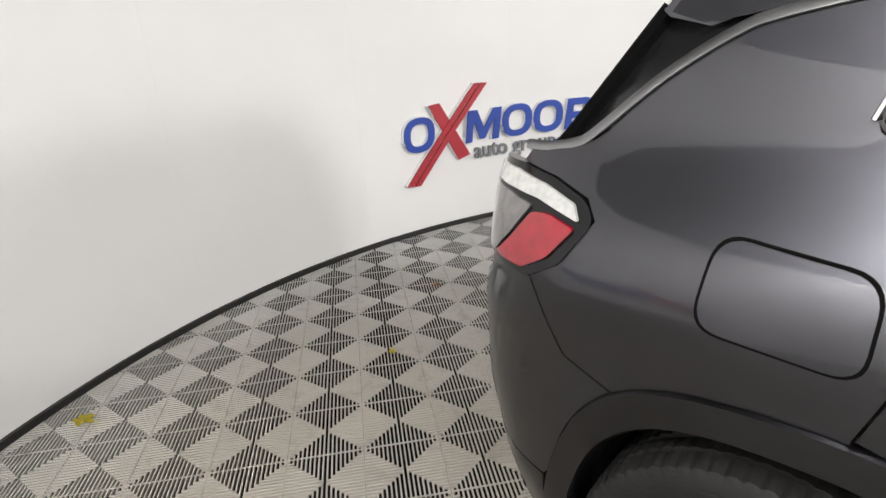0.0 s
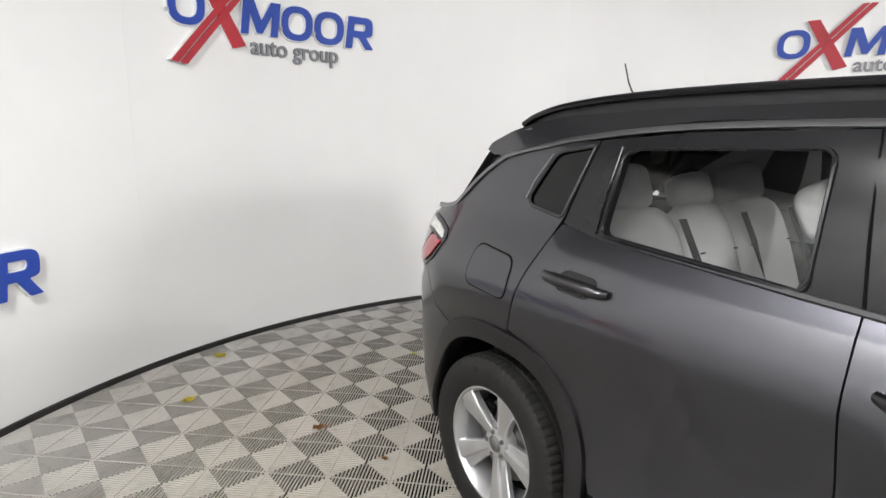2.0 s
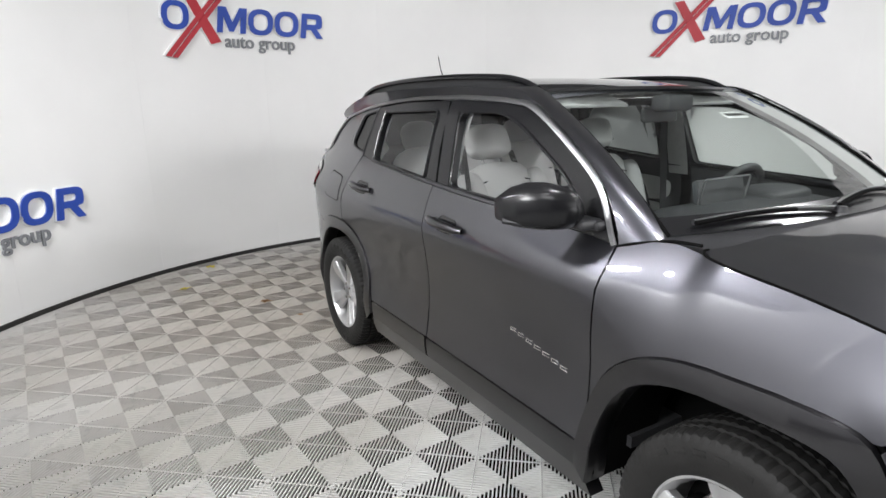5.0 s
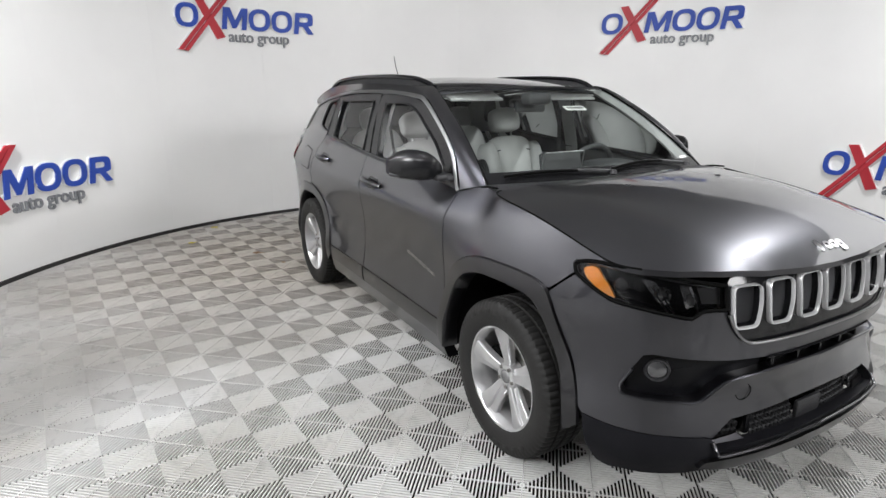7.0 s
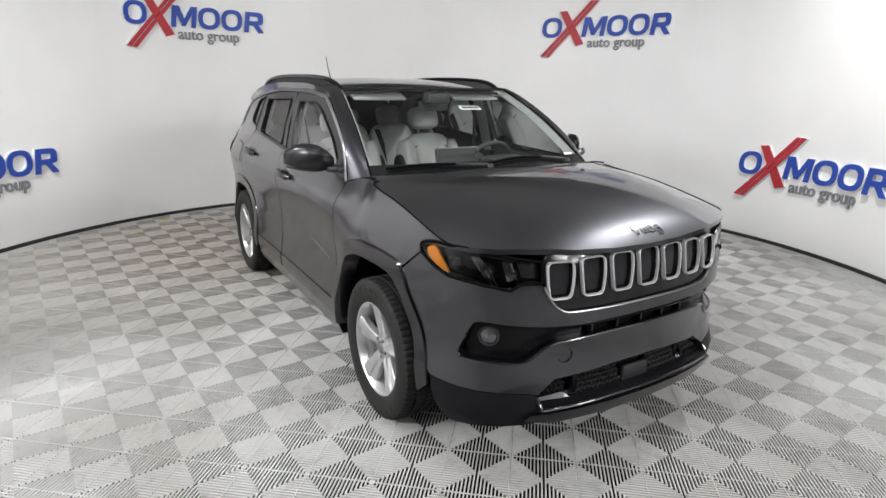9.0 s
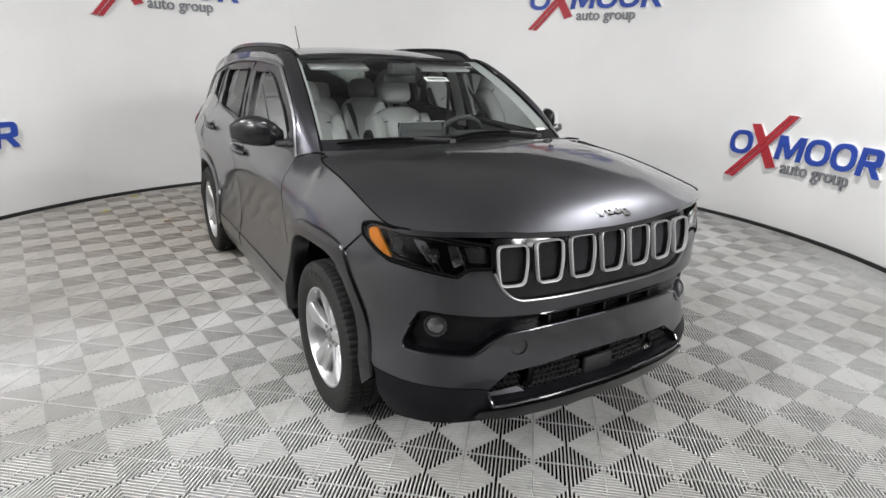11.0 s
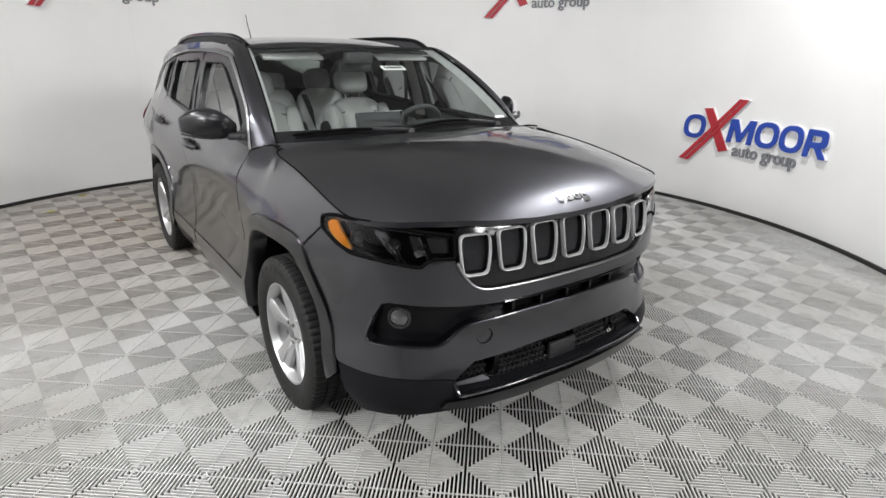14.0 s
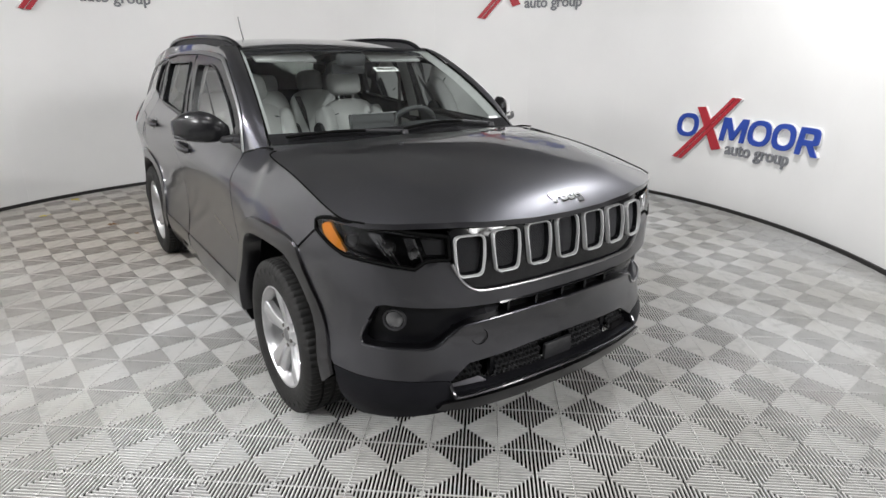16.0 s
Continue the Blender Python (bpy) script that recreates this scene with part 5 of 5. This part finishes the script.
for s_ in (-1, 1):
    part("grille_post", box((0.03, 0.026, 0.105), front_at(s_ * 0.33, 0.384, 0.05), 0.004), LOWER, lower)
    part("grille_corner", turned_out(sheet([(s_ * 0.37, 0.336), (s_ * 0.51, 0.338), (s_ * 0.515, 0.350), (s_ * 0.40, 0.358)], lambda u, v, d: front_at(u, v, d + 0.03), 0.01, 0.04), CAR_MID), DARKGREY, lower)
hook = Vector(front_at(-0.401, 0.525, -0.001))
bm = lathe([(0.030, 0.0), (0.030, 0.002), (0.033, 0.002), (0.033, 0.0)], 24)
bm.transform(Matrix.Translation(hook) @ Vector((0.95, -0.25, 0)).normalized().to_track_quat("Y", "Z").to_matrix().to_4x4())
part("tow_cap", bm, BLACK, car, "round tow hook cap")

# ---------------------------------------------------------------- wheels
TYRE_R, RIM_R = 0.347, 0.226


def tyre_mesh():
    prof = [(RIM_R - 0.012, 0.075), (RIM_R, 0.094), (RIM_R + 0.012, 0.102), (RIM_R + 0.05, 0.112), (RIM_R + 0.078, 0.111), (TYRE_R - 0.020, 0.105), (TYRE_R - 0.007, 0.096), (TYRE_R - 0.002, 0.086),
            (TYRE_R, 0.060), (TYRE_R, 0.054), (TYRE_R - 0.009, 0.052), (TYRE_R - 0.009, 0.044), (TYRE_R + 0.001, 0.042), (TYRE_R + 0.001, 0.012), (TYRE_R - 0.009, 0.010), (TYRE_R - 0.009, 0.0)]
    prof = prof + [(r, -y) for r, y in prof[-2::-1]]
    steps, n = 216, len(prof)
    vs, fs = [], []
    for i in range(steps):
        a = 2 * math.pi * i / steps
        cut = i % 3 == 0
        for k, (r, y) in enumerate(prof):
            if cut and 5 <= k <= 9 or cut and n - 10 <= k <= n - 6:
                r -= 0.005
            if (i + 1) % 3 == 0 and 12 <= k <= 13 or (i + 1) % 3 == 0 and n - 14 <= k <= n - 13:
                r -= 0.004
            vs.append((r * math.cos(a), y, r * math.sin(a)))
    for i in range(steps):
        j = (i + 1) % steps
        for k in range(n - 1):
            fs.append((i * n + k, i * n + k + 1, j * n + k + 1, j * n + k))
    bm = mesh_of(vs, fs)
    bmesh.ops.recalc_face_normals(bm, faces=bm.faces)
    return bm


def spoke_mesh(k):
    """One broad spoke: a flat blade that widens to the rim, with one edge cut back; the face looks to -y."""
    a = radians(90 + 72 * k)
    rows = []
    for r, w, y in ((0.040, 0.030, -0.060), (0.062, 0.031, -0.064), (0.09, 0.034, -0.070), (0.13, 0.041, -0.077), (0.17, 0.050, -0.084), (0.20, 0.059, -0.088), (0.216, 0.066, -0.090)):
        row = []
        for t, d in ((-1.0, 0.036), (-1.0, 0.010), (-0.93, 0.004), (-0.86, 0.002), (0.10, -0.001), (0.20, 0.001), (0.30, 0.011), (0.92, 0.015), (1.0, 0.020), (1.0, 0.038)):
            row.append((r * math.cos(a) - t * w * math.sin(a), y + d, r * math.sin(a) + t * w * math.cos(a)))
        rows.append(row)
    bm = strip(rows)
    return turned_out(bm, (0.13 * math.cos(a), 0.1, 0.13 * math.sin(a)))


def make_wheel():
    rim = lathe([(0.205, -0.060), (0.216, -0.088), (0.222, -0.095), (0.229, -0.096), (0.232, -0.090), (0.226, -0.082), (0.216, -0.070), (0.204, -0.03), (0.200, 0.05), (0.214, 0.09)], 72)
    wheel = part("wheel", rim, ALLOY, car, "five-spoke silver alloy wheel with a black tyre", angle=30)
    part("tyre", tyre_mesh(), RUBBER, wheel, "black all-season tyre", angle=25)
    # raised plain bars on the sidewall where the maker's writing is
    for c in (100, 280):
        for k in range(5):
            a = radians(c - 24 + 12 * k)
            bm = box((0.038, 0.003, 0.018), (0, 0, 0), 0.001)
            bm.transform(Matrix.Translation((0.298 * math.cos(a), -0.111, 0.298 * math.sin(a))) @ Matrix.Rotation(-a + math.pi / 2, 4, "Y"))
            part("sidewall_bar", bm, RUBBER, wheel)
    for k in range(5):
        part("spoke", spoke_mesh(k), ALLOY, wheel, angle=25)
    part("hub", lathe([(0.0, -0.064), (0.024, -0.064), (0.031, -0.058), (0.034, -0.066), (0.060, -0.060), (0.068, -0.040), (0.068, -0.01)], 40), ALLOY, wheel, angle=30)
    part("hub_cap", lathe([(0.0, -0.072), (0.022, -0.071), (0.029, -0.066), (0.030, -0.06)], 32), SATIN, wheel, "plain silver centre cap")
    for k in range(5):
        a = radians(126 + 72 * k)
        bm = lathe([(0.0, -0.070), (0.008, -0.069), (0.010, -0.06), (0.010, -0.045)], 12)
        bm.transform(Matrix.Translation((0.047 * math.cos(a), 0, 0.047 * math.sin(a))))
        part("wheel_nut", bm, STEEL, wheel)
    part("brake_disc", lathe([(0.06, -0.008), (0.15, -0.008), (0.152, -0.004), (0.152, 0.010), (0.06, 0.010)], 48), STEEL, wheel, "steel brake disc")
    part("brake_caliper", box((0.07, 0.06, 0.12), (-0.125, 0.0, 0.03), 0.012), BLACK, wheel)
    part("inner_barrel", lathe([(0.203, 0.035), (0.0, 0.030)], 40), BLACK, wheel)
    return wheel


first = make_wheel()
first.matrix_local = Matrix.Translation((FRONT_HUB, -0.797, HUB_Z)) @ Matrix.Rotation(radians(-6), 4, "Y")
for x, y, turn, spin in ((REAR_HUB, -0.797, 0, 20), (FRONT_HUB, 0.797, 180, 0), (REAR_HUB, 0.797, 180, 30)):
    w = copy_thing(first, Matrix.Translation((x, y, HUB_Z)) @ Matrix.Rotation(radians(turn), 4, "Z") @ Matrix.Rotation(radians(spin), 4, "Y"))

part("underbody", join(box((3.7, 1.30, 0.14), (0, 0, 0.315), 0.03), box((0.2, 1.1, 0.2), (-1.8, 0, 0.45)), box((0.10, 1.3, 0.3), (1.9, 0, 0.55)), box((1.1, 1.0, 0.50), (1.30, 0, 0.62)), box((0.9, 1.0, 0.3), (-1.55, 0, 0.50))), BLACK, car, "black underbody")

# ---------------------------------------------------------------- inside the car


def cushion(size, at, bevel, turn=None, crown=0.0):
    bm = bmesh.new()
    bmesh.ops.create_cube(bm, size=1)
    bmesh.ops.subdivide_edges(bm, edges=bm.edges[:], cuts=7, use_grid_fill=True)
    p = 3.6
    for v in bm.verts:
        x, y, z = (2 * c for c in v.co)
        n = (abs(x) ** p + abs(y) ** p + abs(z) ** p) ** (1 / p)
        m = max(abs(x), abs(y), abs(z))
        v.co = Vector((x, y, z)) * (m / n) * 0.5
        v.co.x += crown * (1 - (2 * v.co.y) ** 2) * (0.5 + v.co.x)
    bmesh.ops.scale(bm, vec=size, verts=bm.verts)
    bmesh.ops.transform(bm, matrix=Matrix.Translation(at) @ (turn or Matrix()), verts=bm.verts)
    return bm


def tilt(a):
    return Matrix.Rotation(radians(a), 4, "Y")


def front_seat(y, back, lean=17, rise=0.655):
    base = part("front_seat", cushion((0.52, 0.52, 0.17), (back + 0.29, y, 0.62), 0.05, tilt(-6)), SEAT, car, "light grey leather front seat", angle=60)
    m = Matrix.Translation((back, y, rise)) @ tilt(-lean)
    def add(name, bm, mat, label=""):
        bm.transform(m)
        return part(name, bm, mat, base, label, angle=60)
    add("backrest", cushion((0.12, 0.44, 0.56), (0.0, 0, 0.29), 0.05, None, 0.25), SEAT)
    for s in (-1, 1):
        add("bolster", cushion((0.17, 0.11, 0.50), (0.03, s * 0.205, 0.27), 0.04, Matrix.Rotation(radians(-s * 16), 4, "Z")), SEAT)
        add("side_cloth", cushion((0.17, 0.04, 0.42), (0.01, s * 0.262, 0.20), 0.02), SEATSIDE, "black cloth side of the seat")
        add("headrest_post", tube([(-0.005, s * 0.055, 0.54), (-0.005, s * 0.055, 0.65)], 0.007, 8), CHROME)
    add("seat_seam", tube([(0.072, y2, 0.44 + 0.03 * math.cos(y2 * 8)) for y2 in np.linspace(-0.15, 0.15, 9)], 0.004, 5), SEATSIDE)
    add("headrest", cushion((0.11, 0.25, 0.17), (0.0, 0, 0.69), 0.05, None, 0.3), SEAT)
    add("seat_back_shell", cushion((0.05, 0.46, 0.52), (-0.075, 0, 0.28), 0.03), SEATSIDE, "dark seat back shell")
    return base


front_seat(-0.36, -0.17, 27, 0.68)
front_seat(0.34, -0.24)


def rear_seat():
    base = part("rear_bench", cushion((0.50, 1.30, 0.18), (-0.68, 0, 0.64), 0.05, tilt(-5)), SEAT, car, "light grey leather rear bench with three headrests", angle=60)
    m = Matrix.Translation((-0.97, 0, 0.690)) @ tilt(-19)
    def add(name, bm, mat, label=""):
        bm.transform(m)
        return part(name, bm, mat, base, label, angle=60)
    for y, w in ((-0.39, 0.44), (0.0, 0.34), (0.39, 0.44)):
        add("backrest", cushion((0.15, w, 0.60), (0, y, 0.27), 0.05, None, 0.15), SEAT)
        add("headrest", cushion((0.11, 0.22 if y else 0.20, 0.17 if y else 0.14), (0.0, y, 0.645 if y else 0.62), 0.05, None, 0.3), HEADREST, "dark grey headrest")
        add("seat_seam", tube([(0.083, y + t, 0.36) for t in np.linspace(-w * 0.36, w * 0.36, 6)], 0.004, 5), SEATSIDE)
    for y in (-0.20, 0.22, 0.60):
        add("seat_belt", strip([[(0.088, y + d, 0.50 - t * 0.5) for d in (-0.024 + 0.12 * t, 0.024 + 0.12 * t)] for t in np.linspace(0, 1, 6)]), SEATSIDE, "dark seat belt")
    add("belt_buckle", box((0.02, 0.05, 0.025), (0.10, 0.21, 0.16), 0.004), CHROME)
    return base


rear_seat()
dash = part("dashboard", join(cushion((0.55, 1.42, 0.22), (0.80, 0, 0.985), 0.05, tilt(8)), cushion((0.30, 1.40, 0.30), (0.66, 0, 0.80), 0.05), cushion((0.5, 0.24, 0.35), (0.42, 0, 0.62), 0.05)), TRIM, car, "dark dashboard with a light grey band", angle=60)
part("dash_band", cushion((0.10, 1.30, 0.07), (0.52, 0, 0.91), 0.02), SEAT, dash)
part("touch_screen", box((0.025, 0.27, 0.145), (0.625, -0.02, 1.125), 0.008, tilt(-12)), SCREEN, dash, "upright touch screen")
part("screen_frame", box((0.020, 0.285, 0.16), (0.642, -0.02, 1.125), 0.008, tilt(-12)), TRIM, dash)
part("screen_edge", tube([(0.648 + 0.21 * (z - 1.125), y, z) for y, z in ((-0.165, 1.045), (-0.165, 1.202), (-0.155, 1.208), (0.115, 1.208), (0.125, 1.202), (0.125, 1.045))], 0.004, 6), SATIN, dash, "thin bright edge of the screen")
part("gauge_hood", cushion((0.22, 0.34, 0.10), (0.62, 0.37, 1.09), 0.03), TRIM, dash)
wheel_m = Matrix.Translation((0.43, 0.36, 1.045)) @ tilt(-64)
ring = [(0.185 * math.cos(t), 0.185 * math.sin(t), 0) for t in np.linspace(0, 2 * math.pi, 33)[:-1]]
bm = tube(ring, 0.016, 10, closed=True)
bm.transform(wheel_m)
steer = part("steering_wheel", bm, TRIM, car, "black three-spoke steering wheel")
bm = join(cushion((0.15, 0.17, 0.05), (0, 0, -0.02), 0.03), cushion((0.05, 0.34, 0.022), (0.02, 0, -0.012), 0.01), cushion((0.17, 0.05, 0.022), (-0.09, 0, -0.012), 0.01))
bm.transform(wheel_m)
part("steering_hub", bm, TRIM, steer, angle=60)
part("steering_column", tube([(0.38, 0.37, 0.975), (0.60, 0.37, 0.87)], 0.035, 10), TRIM, steer)
liner = strip([[roof_surface(x, y, 0.035) for y in np.linspace(-0.60, 0.60, 9)] for x in np.linspace(-1.65, 0.22, 12)])
part("headliner", liner, LINER, car, "grey cloth headliner")
part("cabin_floor", box((2.5, 1.5, 0.04), (-0.35, 0, 0.42)), SEATSIDE, car, "black carpet")
part("parcel_area", box((0.75, 1.30, 0.50), (-1.55, 0, 0.72), 0.04), SEATSIDE, car, "black luggage cover")
for side in (-1, 1):
    low, up = low_surface(side), up_surface(side)
    for x0, x1 in ((-0.10, 0.80), (-0.88, -0.17)):
        trimp = sheet([(sx(x0), 0.45), (sx(x1), 0.45), (sx(x1), belt(x1) - 0.012), (sx(x0), belt(x0) - 0.012)], lambda u, v, d: low(u, v, d + 0.085 + 0.02 * math.sin(v * 9)), 0, 0.08)
        tr = part("door_trim", trimp, TRIM, car, "dark inner door trim with a grey panel")
        part("door_armrest", cushion(((x1 - x0) * 0.75, 0.06, 0.07), ((x0 + x1) / 2, side * 0.79, 0.86), 0.03), SEAT, tr)
        part("door_panel", cushion(((x1 - x0) * 0.8, 0.03, 0.16), ((x0 + x1) / 2, side * 0.815, 0.98), 0.02), SEAT, tr)
    part("pillar_trim", strip([[up(x, z, 0.045) for z in np.linspace(1.08, 1.52, 8)] for x in (-0.25, -0.19, -0.12)]), LINER, car, "light grey pillar trim")
    part("pillar_trim", strip([[up(x - 0.35 * (1.5 - z), z, 0.05) for z in np.linspace(1.15, 1.50, 8)] for x in (-1.25, -1.10, -0.90)]), TRIM, car, "dark rear pillar trim")
    part("grab_handle", tube([(x, side * (0.62 - 0.02 * math.sin(math.pi * (x + 0.55) / 0.22)), 1.53 - 0.015 * math.sin(math.pi * (x + 0.55) / 0.22)) for x in np.linspace(-0.55, -0.33, 7)], 0.008, 6), LINER, car)
    part("seat_belt", strip([[(-0.25 + d + 0.10 * t, side * (0.69 - 0.06 * t), 1.40 - 0.75 * t) for d in (0, 0.045)] for t in np.linspace(0, 1, 6)]), TRIM, car, "dark seat belt on the pillar")
for y in (-0.36, 0.36):
    part("sun_visor", box((0.14, 0.36, 0.015), (0.22, y, 1.505), 0.006, tilt(20)), LINER, car, "grey sun visor")

# ---------------------------------------------------------------- leaves and bits on the floor


def leaf(x, y, size, turn, mat, label):
    vs, fs = [(0, 0, 0.004)], []
    n = 22
    for k in range(n):
        a = 2 * math.pi * k / n
        r = size * (0.55 + 0.45 * abs(math.cos(2.5 * a))) * (1.0 + 0.2 * math.cos(a))
        vs.append((r * math.cos(a), r * math.sin(a) * 0.8, 0.003 + 0.008 * abs(math.sin(3 * a + turn))))
    fs = [(0, k + 1, (k + 1) % n + 1) for k in range(n)]
    bm = mesh_of(vs, fs)
    bm = solid(bm, 0.0015)
    ob = finish("leaf", bm, mat)
    part("stalk", tube([(size * 0.9, 0, 0.006), (size * 1.3, 0.004, 0.004), (size * 1.7, 0.01, 0.0035)], 0.0018, 5), mat, ob)
    ob.matrix_world = pose(x, y, 0.001, 0, 0, math.degrees(turn))
    return tagged(ob, label, "leaf", "dry leaves on the floor")


leaf(-3.70, -1.29, 0.050, 0.4, LEAFY, "small yellow leaf lying on the grey tiles")
leaf(-3.09, -1.60, 0.044, 2.0, LEAFY, "small yellow leaf lying on the grey tiles")
leaf(-2.40, -1.10, 0.040, 1.1, LEAFB, "dry brown leaf lying on the grey tiles")
leaf(-3.01, -0.15, 0.026, 2.6, LEAFY, "small yellow leaf lying on the grey tiles")
leaf(-1.95, -0.95, 0.022, 3.4, LEAFB, "dry brown leaf lying on the grey tiles")
leaf(-3.35, 0.55, 0.030, 4.4, LEAFB, "dry brown leaf lying on the grey tiles")

# ---------------------------------------------------------------- the floor's tiles
PITCH = 0.28
RIBS = 18
TURN_TILE = 50.15


def tile_mesh():
    """A square whose ribs run inwards from each side and meet on the diagonals."""
    vs, fs = [], []

    def quad(*ps):
        base = len(vs)
        vs.extend(ps)
        fs.append(tuple(range(base, base + len(ps))))
    step, half, low = PITCH / RIBS, PITCH / 2, -0.0095
    for side in range(4):
        c, s = ((1, 0), (0, 1), (-1, 0), (0, -1))[side]

        def put(x, y, z):
            x, y = x - half, y - half
            return (x * c - y * s, x * s + y * c, z)
        for k in range(RIBS):
            x0, x1 = (k + 0.33) * step, (k + 0.67) * step
            l0, l1 = min(x0, PITCH - x0), min(x1, PITCH - x1)
            quad(put(x0, 0.0022, 0), put(x1, 0.0022, 0), put(x1, l1, 0), put(x0, l0, 0))
            quad(put(x0, 0.0022, 0), put(x0, l0, 0), put(x0, l0, low), put(x0, 0.0022, low))
            quad(put(x1, 0.0022, 0), put(x1, 0.0022, low), put(x1, l1, low), put(x1, l1, 0))
        # rim bar along the tile's edge
        quad(put(0.0005, 0.0005, 0), put(PITCH - 0.0005, 0.0005, 0), put(PITCH - 0.0022, 0.0022, 0), put(0.0022, 0.0022, 0))
        quad(put(0.0022, 0.0022, 0), put(PITCH - 0.0022, 0.0022, 0), put(PITCH - 0.0022, 0.0022, -0.004), put(0.0022, 0.0022, -0.004))
    me = bpy.data.meshes.new("tile")
    me.from_pydata(vs, [], fs)
    me.materials.append(TILE)
    return me


tile_data = tile_mesh()
ca, sa = math.cos(radians(TURN_TILE)), math.sin(radians(TURN_TILE))
ua, wa = Vector((ca, sa, 0)) * PITCH, Vector((sa, -ca, 0)) * PITCH
corner = Vector((0.829, -1.373, 0))
spots = []
for i in range(-26, 27):
    for j in range(-26, 27):
        p = corner + ua * (i + 0.5) + wa * (j + 0.5)
        r = math.hypot(p.x - BOOTH[0], p.y - BOOTH[1])
        a = math.degrees(math.atan2(p.y - BOOTH[1], p.x - BOOTH[0])) % 360
        if r < RADIUS + 0.22 or (not 44 < a < 284 and r < 5.6):
            # distance from the lane along the car's side and front
            t = min(1.0, max(0.0, (p.x + 2.2) / 4.8))
            lane = Vector((-2.2 + 4.8 * t, -1.45 + 0.9 * t * t, 0))
            spots.append(((p - lane).length, p))
spots.sort(key=lambda s: s[0])
turn_tile = Euler((0, 0, radians(TURN_TILE))).to_matrix().to_4x4()
for d, p in spots[:300]:
    ob = new("tile", tile_data)
    ob.parent = floor
    ob.matrix_world = Matrix.Translation(p) @ turn_tile
src_v = np.array([v.co for v in tile_data.vertices]) @ np.array(turn_tile.to_3x3()).T
src_f = np.array([p.vertices[:] for p in tile_data.polygons])
rest = [np.array(p) for d, p in spots[300:]]
me = bpy.data.meshes.new("tile_field")
allv = np.concatenate([src_v + p for p in rest])
allf = np.concatenate([src_f + k * len(src_v) for k in range(len(rest))])
me.from_pydata(allv.tolist(), [], allf.tolist())
me.materials.append(TILE)
field = new("tile_field", me)
field.parent = floor
field["kind"] = "stuff"
field["label"] = "light grey ribbed plastic floor tiles further off"
